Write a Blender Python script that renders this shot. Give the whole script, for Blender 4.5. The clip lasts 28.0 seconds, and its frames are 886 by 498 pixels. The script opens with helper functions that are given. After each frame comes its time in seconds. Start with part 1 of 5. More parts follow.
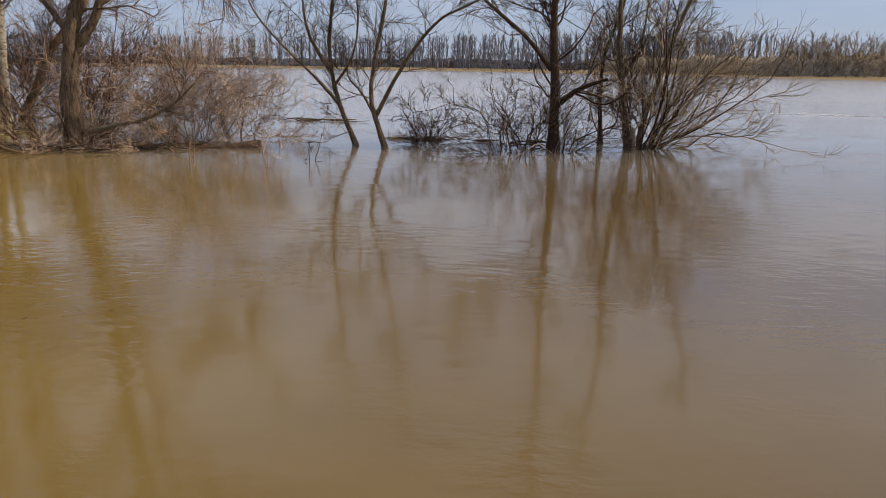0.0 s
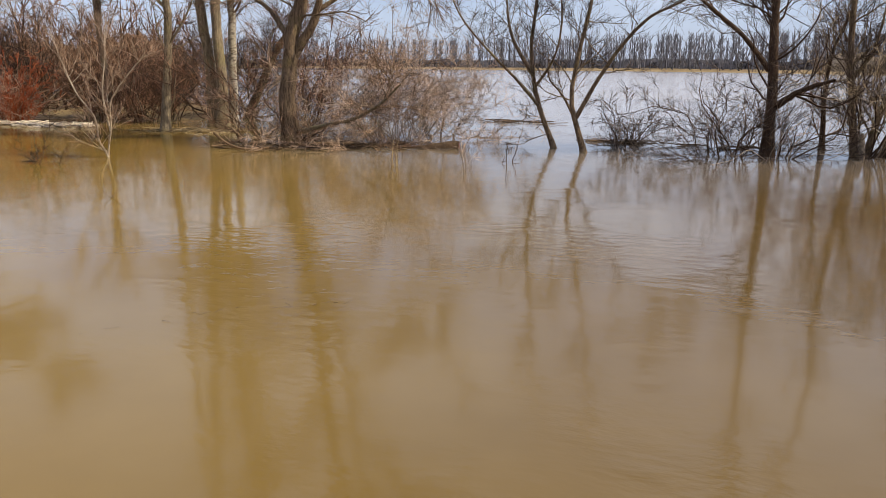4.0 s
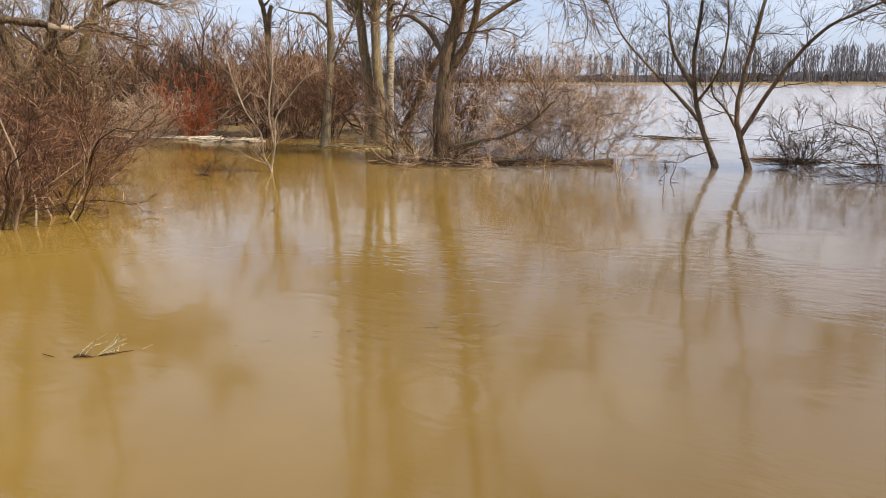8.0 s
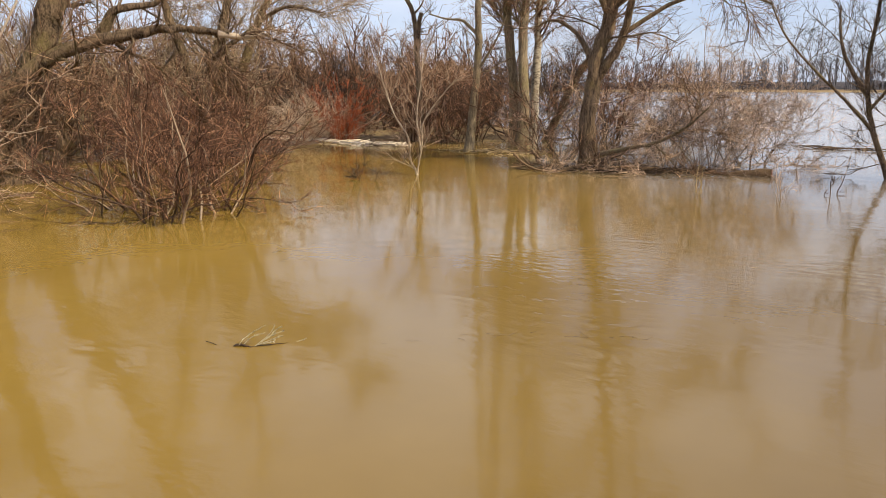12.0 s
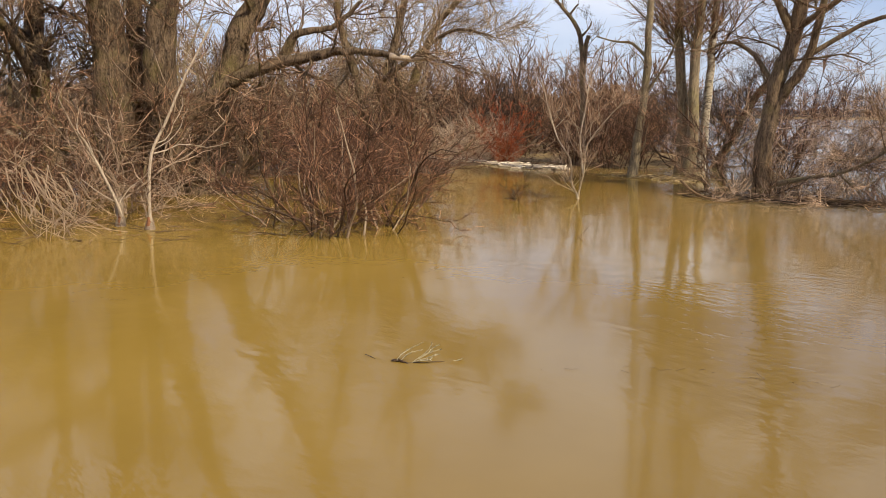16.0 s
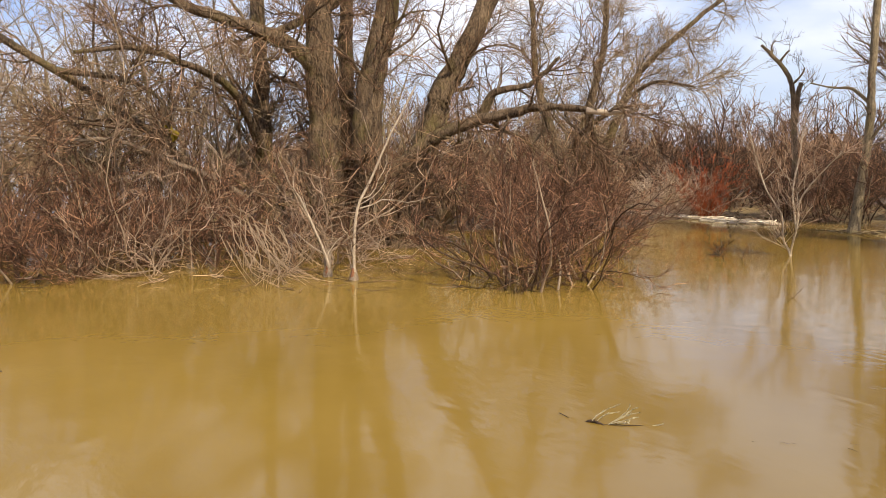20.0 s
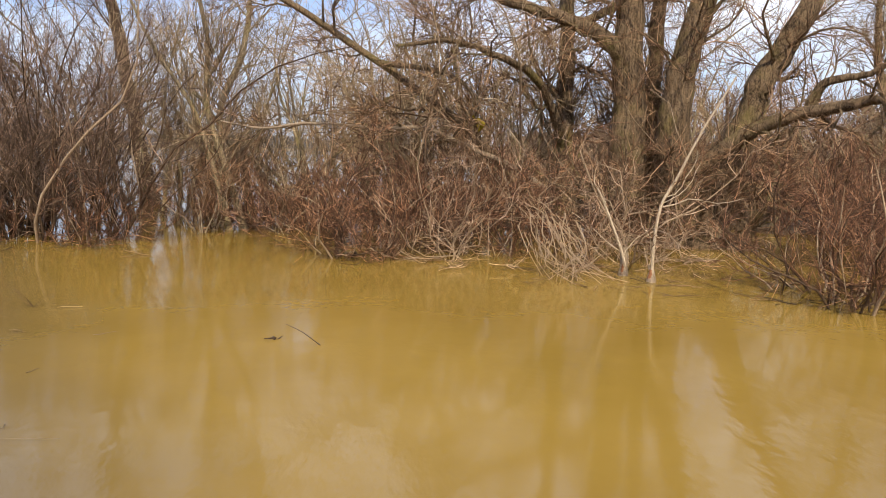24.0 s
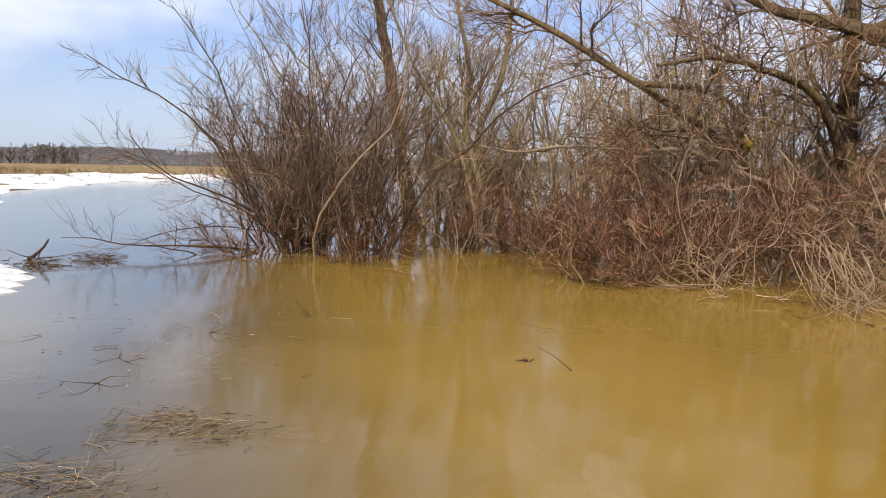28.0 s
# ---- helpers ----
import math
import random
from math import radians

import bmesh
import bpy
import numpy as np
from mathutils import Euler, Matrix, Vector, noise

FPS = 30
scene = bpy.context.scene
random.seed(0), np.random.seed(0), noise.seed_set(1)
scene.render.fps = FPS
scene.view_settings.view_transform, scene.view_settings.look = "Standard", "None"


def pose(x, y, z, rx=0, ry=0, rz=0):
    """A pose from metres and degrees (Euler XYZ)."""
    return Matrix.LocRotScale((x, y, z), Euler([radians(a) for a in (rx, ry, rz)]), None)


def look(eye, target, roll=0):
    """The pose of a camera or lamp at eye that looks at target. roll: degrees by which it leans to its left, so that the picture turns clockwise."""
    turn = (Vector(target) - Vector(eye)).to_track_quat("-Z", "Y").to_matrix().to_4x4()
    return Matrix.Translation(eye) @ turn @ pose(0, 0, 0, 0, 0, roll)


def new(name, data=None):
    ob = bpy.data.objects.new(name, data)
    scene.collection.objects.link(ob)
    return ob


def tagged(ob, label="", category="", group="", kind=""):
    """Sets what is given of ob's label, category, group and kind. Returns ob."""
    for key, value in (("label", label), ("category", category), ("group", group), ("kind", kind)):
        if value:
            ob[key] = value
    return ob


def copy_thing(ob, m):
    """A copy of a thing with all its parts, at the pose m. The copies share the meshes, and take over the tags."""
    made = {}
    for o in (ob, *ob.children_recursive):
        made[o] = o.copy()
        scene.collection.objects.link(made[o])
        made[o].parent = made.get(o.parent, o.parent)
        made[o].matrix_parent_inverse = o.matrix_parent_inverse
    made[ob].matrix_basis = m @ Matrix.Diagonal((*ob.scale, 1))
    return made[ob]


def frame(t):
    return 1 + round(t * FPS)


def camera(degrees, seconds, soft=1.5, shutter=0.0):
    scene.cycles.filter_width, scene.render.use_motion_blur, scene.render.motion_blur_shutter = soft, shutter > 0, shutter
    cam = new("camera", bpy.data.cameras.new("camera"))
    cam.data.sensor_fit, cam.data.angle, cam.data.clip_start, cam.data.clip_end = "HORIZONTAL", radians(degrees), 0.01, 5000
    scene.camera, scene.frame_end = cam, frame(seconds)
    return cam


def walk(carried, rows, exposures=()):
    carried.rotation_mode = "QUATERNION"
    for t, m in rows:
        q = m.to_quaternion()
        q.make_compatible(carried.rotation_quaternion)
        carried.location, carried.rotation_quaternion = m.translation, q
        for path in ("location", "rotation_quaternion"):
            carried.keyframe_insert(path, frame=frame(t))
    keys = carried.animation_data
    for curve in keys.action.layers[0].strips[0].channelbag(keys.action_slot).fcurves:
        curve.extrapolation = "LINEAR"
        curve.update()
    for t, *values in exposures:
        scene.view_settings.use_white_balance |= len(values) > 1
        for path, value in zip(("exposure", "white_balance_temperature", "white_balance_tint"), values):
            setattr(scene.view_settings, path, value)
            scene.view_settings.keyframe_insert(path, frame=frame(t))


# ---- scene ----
cam = camera(58.6, 28.0, soft=0.65)
# seconds, eye x, y, z, then yaw to the left, pitch up and roll in degrees
PATH = [
    (0, -0.000, -0.000, 1.750, 0.01, -13.07, 0.77),
    (0.5, -0.009, 0.005, 1.780, 1.43, -13.29, 0.92),
    (1, -0.022, 0.041, 1.774, 3.14, -13.59, 0.74),
    (1.5, -0.035, 0.072, 1.770, 5.05, -13.80, 0.62),
    (2, -0.055, 0.096, 1.763, 6.82, -13.55, 0.61),
    (2.5, -0.069, 0.116, 1.761, 8.14, -13.64, 0.44),
    (3, -0.080, 0.144, 1.765, 9.42, -13.48, 0.53),
    (3.5, -0.080, 0.171, 1.754, 11.91, -13.33, 0.51),
    (5.5, -0.086, 0.266, 1.761, 18.26, -12.58, -0.24),
    (6, -0.078, 0.343, 1.790, 19.65, -12.71, -0.42),
    (6.5, -0.100, 0.360, 1.786, 20.77, -12.59, -0.49),
    (7, -0.126, 0.367, 1.774, 22.40, -12.25, -0.44),
    (7.5, -0.142, 0.379, 1.767, 23.80, -12.18, -0.41),
    (8, -0.164, 0.367, 1.762, 25.02, -12.03, -0.23),
    (8.5, -0.187, 0.371, 1.757, 25.88, -12.02, -0.08),
    (9, -0.211, 0.378, 1.750, 27.04, -11.93, 0.23),
    (9.5, -0.236, 0.377, 1.740, 28.41, -11.88, 0.17),
    (10, -0.245, 0.380, 1.742, 29.68, -11.81, 0.10),
    (10.5, -0.253, 0.385, 1.743, 31.41, -11.79, -0.09),
    (11, -0.264, 0.379, 1.737, 32.90, -11.83, -0.11),
    (11.5, -0.281, 0.379, 1.739, 34.08, -11.67, -0.11),
    (12, -0.292, 0.387, 1.731, 35.07, -11.53, -0.10),
    (12.5, -0.303, 0.382, 1.729, 36.48, -11.52, -0.26),
    (14.5, -0.372, 0.435, 1.710, 42.26, -11.39, 0.49),
    (15, -0.396, 0.440, 1.704, 43.53, -11.48, 0.47),
    (15.5, -0.414, 0.448, 1.700, 45.19, -10.81, 0.37),
    (16, -0.426, 0.450, 1.695, 46.38, -9.91, 0.60),
    (16.5, -0.424, 0.457, 1.700, 47.60, -8.92, 0.64),
    (17, -0.440, 0.455, 1.687, 49.89, -8.48, 0.44),
    (17.5, -0.441, 0.462, 1.682, 51.54, -8.42, 0.70),
    (18, -0.463, 0.472, 1.679, 53.69, -7.68, 0.53),
    (18.5, -0.473, 0.472, 1.683, 56.51, -6.62, 0.44),
    (19, -0.478, 0.481, 1.682, 58.39, -6.46, 0.10),
    (19.5, -0.488, 0.474, 1.683, 59.73, -6.25, 0.01),
    (20, -0.497, 0.476, 1.681, 60.42, -5.98, -0.30),
    (20.5, -0.523, 0.476, 1.680, 62.25, -5.72, -0.38),
    (21, -0.565, 0.510, 1.708, 65.99, -6.00, -0.58),
    (21.5, -0.597, 0.509, 1.716, 68.23, -6.21, -0.72),
    (23.5, -0.797, 0.453, 1.775, 78.99, -7.32, 1.11),
    (24, -0.830, 0.456, 1.771, 81.16, -7.08, 1.39),
    (24.5, -0.850, 0.451, 1.770, 83.46, -6.75, 1.23),
    (25, -0.860, 0.461, 1.767, 85.89, -6.34, 1.09),
    (25.5, -0.888, 0.452, 1.759, 88.20, -6.33, 1.04),
    (26, -0.909, 0.440, 1.757, 90.10, -6.41, 0.97),
    (26.5, -0.924, 0.427, 1.759, 92.07, -6.26, 1.00),
    (27, -0.936, 0.414, 1.756, 94.13, -6.02, 1.13),
    (27.5, -0.948, 0.407, 1.752, 97.07, -5.89, 1.25),
    (28, -0.942, 0.402, 1.753, 99.20, -5.74, 1.08),
]


def aim(x, y, z, yaw, pitch, roll):
    a, b = radians(yaw), radians(pitch)
    way = Vector((-math.sin(a) * math.cos(b), math.cos(a) * math.cos(b), math.sin(b)))
    return look((x, y, z), Vector((x, y, z)) + way * 2, roll)


walk(cam, [(t, aim(*row)) for t, *row in PATH], [(0.0, -0.47, 6450, 10), (3.0, -0.16, 6550, 10), (6.0, 0.06, 6800, 10), (8.0, 0.15, 6850, 10), (12.0, 0.14, 6950, 10), (17.0, 0.04, 6950, 10), (21.0, 0.2, 6850, 10), (25.0, 0.22, 6700, 8), (28.0, 0.02, 6650, 9)])

# ---- light: an April sun over the right shoulder, thin broken cloud ----
SUN_AZ, SUN_EL = radians(92), radians(42)
world = bpy.data.worlds.new("world")
scene.world = world
world.use_nodes = True
wt = world.node_tree
wn, wl = wt.nodes, wt.links
for n_ in list(wn):
    wn.remove(n_)


def wnode(kind, **kw):
    n = wn.new(kind)
    for k, v in kw.items():
        n.inputs[k].default_value = v
    return n


sky = wn.new("ShaderNodeTexSky")
sky.sky_type = "NISHITA"
sky.sun_disc = False
sky.sun_elevation, sky.sun_rotation = SUN_EL, SUN_AZ
sky.air_density, sky.dust_density, sky.ozone_density = 1.0, 1.0, 3.0
tc = wn.new("ShaderNodeTexCoord")
sep = wn.new("ShaderNodeSeparateXYZ")
wl.new(tc.outputs["Generated"], sep.inputs[0])
up = wn.new("ShaderNodeMath")
up.operation = "ADD"
up.inputs[1].default_value = 0.3
clampz = wn.new("ShaderNodeMath")
clampz.operation = "MAXIMUM"
clampz.inputs[1].default_value = 0.0
wl.new(sep.outputs["Z"], clampz.inputs[0])
wl.new(clampz.outputs[0], up.inputs[0])
div = wn.new("ShaderNodeVectorMath")
div.operation = "DIVIDE"
comb = wn.new("ShaderNodeCombineXYZ")
for k in range(3):
    wl.new(up.outputs[0], comb.inputs[k])
wl.new(tc.outputs["Generated"], div.inputs[0])
wl.new(comb.outputs[0], div.inputs[1])
cloud = wnode("ShaderNodeTexNoise", Scale=1.3, Detail=6.0, Roughness=0.5, Distortion=0.15)
drift_by = wn.new("ShaderNodeVectorMath")
drift_by.operation = "ADD"
drift_by.inputs[1].default_value = (3.1, 1.7, 0.4)
wl.new(div.outputs[0], drift_by.inputs[0])
wl.new(drift_by.outputs[0], cloud.inputs["Vector"])
ramp = wn.new("ShaderNodeValToRGB")
ramp.color_ramp.elements[0].position, ramp.color_ramp.elements[1].position = 0.36, 0.62
ramp.color_ramp.elements[0].color, ramp.color_ramp.elements[1].color = (0.1,) * 3 + (1,), (0.95,) * 3 + (1,)
wl.new(cloud.outputs["Fac"], ramp.inputs[0])
blend = wn.new("ShaderNodeMix")
blend.data_type = "RGBA"
blend.inputs["B"].default_value = (12.4, 12.8, 14.0, 1)
# a clearer strip along the horizon, and more gaps between the clouds overhead
low_gap = wnode("ShaderNodeMapRange", **{"From Min": 0.02, "From Max": 0.17, "To Min": 0.12, "To Max": 1.0})
thin = wnode("ShaderNodeMapRange", **{"From Min": 0.35, "From Max": 0.75, "To Min": 1.0, "To Max": 0.3})
wl.new(clampz.outputs[0], low_gap.inputs["Value"])
wl.new(clampz.outputs[0], thin.inputs["Value"])
both = wn.new("ShaderNodeMath")
both.operation = "MULTIPLY"
wl.new(low_gap.outputs[0], both.inputs[0])
wl.new(thin.outputs[0], both.inputs[1])
cover = wn.new("ShaderNodeMath")
cover.operation = "MULTIPLY"
wl.new(ramp.outputs[0], cover.inputs[0])
wl.new(both.outputs[0], cover.inputs[1])
wl.new(cover.outputs[0], blend.inputs["Factor"])
tint = wn.new("ShaderNodeMix")
tint.data_type, tint.blend_type = "RGBA", "MULTIPLY"
tint.inputs["Factor"].default_value = 1.0
tint.inputs["B"].default_value = (1.3, 1.36, 1.75, 1)
wl.new(sky.outputs[0], tint.inputs["A"])
wl.new(tint.outputs["Result"], blend.inputs["A"])
# pale blue haze low over the horizon
haze_by = wnode("ShaderNodeMapRange", **{"From Min": 0.0, "From Max": 0.22, "To Min": 0.7, "To Max": 0.0})
wl.new(clampz.outputs[0], haze_by.inputs["Value"])
haze = wn.new("ShaderNodeMix")
haze.data_type = "RGBA"
haze.inputs["B"].default_value = (7.0, 8.2, 10.8, 1)
wl.new(haze_by.outputs[0], haze.inputs["Factor"])
wl.new(blend.outputs["Result"], haze.inputs["A"])
bg = wnode("ShaderNodeBackground", Strength=0.085)
wl.new(haze.outputs["Result"], bg.inputs["Color"])
wout = wn.new("ShaderNodeOutputWorld")
wl.new(bg.outputs[0], wout.inputs["Surface"])

sun = new("sun", bpy.data.lights.new("sun", "SUN"))
sun.data.energy, sun.data.angle, sun.data.color = 5.0, radians(0.6), (1.0, 0.88, 0.68)
sd = Vector((math.sin(SUN_AZ) * math.cos(SUN_EL), math.cos(SUN_AZ) * math.cos(SUN_EL), math.sin(SUN_EL)))
sun.matrix_world = look(sd * 60, (0, 0, 0))

# ---- materials ----


class Nodes:
    """A material's node tree, with short calls."""

    def __init__(self, name):
        self.mat = bpy.data.materials.new(name)
        self.mat.use_nodes = True
        self.t = self.mat.node_tree
        self.bsdf = self.t.nodes["Principled BSDF"]

    def add(self, kind, ins=None, **props):
        n = self.t.nodes.new(kind)
        for k, v in props.items():
            setattr_plain(n, k, v)
        for k, v in (ins or {}).items():
            if hasattr(v, "is_output"):
                self.t.links.new(v, n.inputs[k])
            else:
                n.inputs[k].default_value = v
        return n

    def coords(self, scale=(1, 1, 1), world_space=False):
        src = self.add("ShaderNodeNewGeometry").outputs["Position"] if world_space else self.add("ShaderNodeTexCoord").outputs["Object"]
        return self.add("ShaderNodeMapping", {"Vector": src, "Scale": scale}).outputs[0]

    def noise(self, vec, scale, detail=4.0, rough=0.55):
        return self.add("ShaderNodeTexNoise", {"Vector": vec, "Scale": scale, "Detail": detail, "Roughness": rough}).outputs["Fac"]

    def ramp(self, fac, *stops):
        n = self.add("ShaderNodeValToRGB", {"Fac": fac})
        els = n.color_ramp.elements
        while len(els) < len(stops):
            els.new(0.5)
        for e, (p, c) in zip(els, stops):
            e.position, e.color = p, (*c, 1)
        return n.outputs[0]

    def mix(self, fac, a, b, mode="MIX"):
        n = self.t.nodes.new("ShaderNodeMix")
        n.data_type, n.blend_type = "RGBA", mode
        for k, v in (("Factor", fac), ("A", a), ("B", b)):
            if hasattr(v, "is_output"):
                self.t.links.new(v, n.inputs[k])
            else:
                n.inputs[k].default_value = v if k == "Factor" else (*v, 1)
        return n.outputs["Result"]

    def bump(self, height, strength, dist, normal=None):
        ins = {"Height": height, "Strength": strength, "Distance": dist}
        if normal is not None:
            ins["Normal"] = normal
        return self.add("ShaderNodeBump", ins).outputs[0]

    def out(self, color, rough, normal=None, spec=0.3):
        for k, v in (("Base Color", color), ("Roughness", rough), ("Normal", normal), ("Specular IOR Level", spec)):
            if v is None:
                continue
            if hasattr(v, "is_output"):
                self.t.links.new(v, self.bsdf.inputs[k])
            else:
                self.bsdf.inputs[k].default_value = (*v, 1) if k == "Base Color" else v
        return self.mat


def setattr_plain(n, k, v):
    if k == "operation":
        n.operation = v
    elif k == "feature":
        n.feature = v


def bark(name, dark, light, furrow=14.0, depth=0.03, moss=None):
    """Furrowed bark: long split ridges, fine cracks across them, lichen and damp blotches."""
    m = Nodes(name)
    bend = m.add("ShaderNodeTexNoise", {"Vector": m.coords(), "Scale": 3.0, "Detail": 2.0}).outputs["Color"]
    bend = m.add("ShaderNodeVectorMath", {0: bend, 1: (0.12, 0.12, 0.0)}, operation="MULTIPLY").outputs[0]
    v = m.add("ShaderNodeVectorMath", {0: m.coords((1, 1, 0.15)), 1: bend}, operation="ADD").outputs[0]
    ridges = m.noise(v, furrow * 2.0, 5, 0.7)
    cracks = m.noise(m.coords((1, 1, 0.6)), furrow * 3.4, 3, 0.6)
    grain = m.noise(m.coords(), 90, 3)
    blotch = m.noise(m.coords(), 2.2, 4)
    c = m.ramp(ridges, (0.42, dark), (0.5, tuple(0.5 * (p + q) for p, q in zip(dark, light))), (0.62, light))
    c = m.mix(0.4, c, m.ramp(cracks, (0.4, dark), (0.6, light)))
    c = m.mix(0.28, c, m.ramp(blotch, (0.35, dark), (0.7, light)))
    if moss:
        c = m.mix(m.ramp(m.noise(m.coords(), 1.3, 4), (0.52, (0, 0, 0)), (0.68, (0.6, 0.6, 0.6))), c, moss)
    b = m.bump(ridges, 1.0, depth)
    b = m.bump(cracks, 0.6, depth * 0.4, b)
    b = m.bump(grain, 0.4, 0.004, b)
    return m.out(c, 0.9, b, 0.2)


def twig(name, a, b):
    """Thin wood, each shoot its own tone; the darkest stand in for inner shade."""
    m = Nodes(name)
    isl = m.add("ShaderNodeNewGeometry").outputs["Random Per Island"]
    mid = tuple(0.76 * p + 0.24 * q for p, q in zip(a, b))
    c = m.ramp(isl, (0.0, tuple(0.2 * p for p in a)), (0.35, tuple(0.55 * p for p in a)), (0.6, a), (0.82, mid), (1.0, b))
    c = m.mix(0.16, c, m.ramp(m.noise(m.coords(), 9, 3), (0.35, a), (0.7, b)))
    return m.out(c, 0.75, None, 0.25)


M_WILLOW = bark("bark_willow", (0.022, 0.014, 0.009), (0.34, 0.24, 0.15), 10, 0.09, (0.19, 0.155, 0.05))
M_ELM = bark("bark_elm", (0.04, 0.027, 0.017), (0.34, 0.24, 0.15), 12, 0.05, (0.22, 0.18, 0.07))
M_DARK = bark("bark_dark", (0.026, 0.017, 0.011), (0.13, 0.08, 0.05), 16, 0.02)
M_GREY = bark("bark_grey", (0.07, 0.053, 0.034), (0.44, 0.35, 0.225), 16, 0.025, (0.25, 0.21, 0.08))
M_PALE = bark("bark_pale", (0.12, 0.088, 0.06), (0.42, 0.33, 0.24), 26, 0.014)
M_STEM = bark("bark_stem", (0.16, 0.11, 0.07), (0.46, 0.35, 0.25), 22, 0.006)
M_CREAM = bark("bark_cream", (0.22, 0.165, 0.115), (0.66, 0.55, 0.42), 30, 0.008)
M_BARE = bark("bare_wood", (0.35, 0.26, 0.17), (0.66, 0.55, 0.42), 30, 0.006)
M_LOG = bark("log_bark", (0.12, 0.075, 0.04), (0.36, 0.23, 0.12), 18, 0.015)
M_ORANGE = bark("gnawed_wood", (0.1, 0.035, 0.016), (0.4, 0.19, 0.1), 40, 0.012)


def birch_bark():
    m = Nodes("bark_birch")
    bands = m.noise(m.coords((1, 1, 2.2)), 6.5, 5, 0.75)
    c = m.ramp(bands, (0.4, (0.09, 0.07, 0.055)), (0.52, (0.4, 0.35, 0.27)), (1.0, (0.62, 0.57, 0.48)))
    c = m.mix(m.ramp(m.noise(m.coords(), 1.4, 4), (0.45, (0, 0, 0)), (0.7, (0.7, 0.7, 0.7))), c, (0.3, 0.25, 0.15))
    return m.out(c, 0.7, m.bump(bands, 0.3, 0.01), 0.3)


M_BIRCH = birch_bark()
T_BROWN = twig("twig_brown", (0.13, 0.066, 0.037), (0.62, 0.37, 0.21))
T_RED = twig("twig_red_brown", (0.085, 0.036, 0.02), (0.62, 0.34, 0.2))
T_OSIER = twig("twig_osier", (0.36, 0.075, 0.026), (0.62, 0.23, 0.09))
T_TAN = twig("twig_tan", (0.145, 0.08, 0.043), (0.63, 0.405, 0.25))
T_GOLD = twig("twig_willow_gold", (0.27, 0.19, 0.1), (0.66, 0.52, 0.34))
T_DARK = twig("twig_dark", (0.045, 0.03, 0.022), (0.3, 0.21, 0.15))
T_GREY = twig("twig_grey", (0.09, 0.063, 0.045), (0.42, 0.31, 0.225))
T_STRAW = twig("straw", (0.30, 0.21, 0.10), (0.62, 0.5, 0.3))
T_LITTER = twig("litter", (0.07, 0.045, 0.026), (0.26, 0.17, 0.10))
T_BROOM = twig("broken_sticks", (0.27, 0.19, 0.125), (0.66, 0.52, 0.38))
# blue-grey of distance haze painted into the twigs
T_FAR_HAZED = twig("far_wood_hazed", (0.16, 0.158, 0.185), (0.28, 0.27, 0.285))
T_RAFT = twig("bleached_straw", (0.85, 0.72, 0.54), (0.92, 0.85, 0.7))
T_STALK = twig("dead_stalk", (0.2, 0.14, 0.08), (0.72, 0.56, 0.36))
T_FARDARK = twig("far_dark_wood", (0.045, 0.042, 0.045), (0.12, 0.108, 0.105))
T_FARTAN = twig("far_tan_wood", (0.22, 0.16, 0.10), (0.46, 0.36, 0.25))
T_HONEY = twig("twig_honey", (0.3, 0.21, 0.12), (0.82, 0.65, 0.45))
T_PLUM = twig("twig_plum", (0.115, 0.07, 0.048), (0.52, 0.36, 0.26))
T_FARBROWN = twig("far_brown_wood", (0.10, 0.075, 0.055), (0.22, 0.17, 0.125))
T_TUSSOCK = twig("tussock", (0.13, 0.085, 0.04), (0.5, 0.38, 0.21))
T_ROSE = twig("twig_rose_tan", (0.32, 0.205, 0.135), (0.74, 0.55, 0.4))
T_REED = twig("dry_reed", (0.6, 0.44, 0.31), (0.82, 0.66, 0.49))
T_UMBER = twig("twig_umber", (0.1, 0.044, 0.025), (0.54, 0.3, 0.18))
T_DOME = twig("twig_sunlit_tan", (0.52, 0.355, 0.24), (0.82, 0.62, 0.45))
T_CATKIN = twig("catkin_shoots", (0.42, 0.36, 0.22), (0.7, 0.64, 0.46))

M_YELLOW = twig("yellow_plastic", (0.36, 0.25, 0.015), (0.44, 0.32, 0.03))


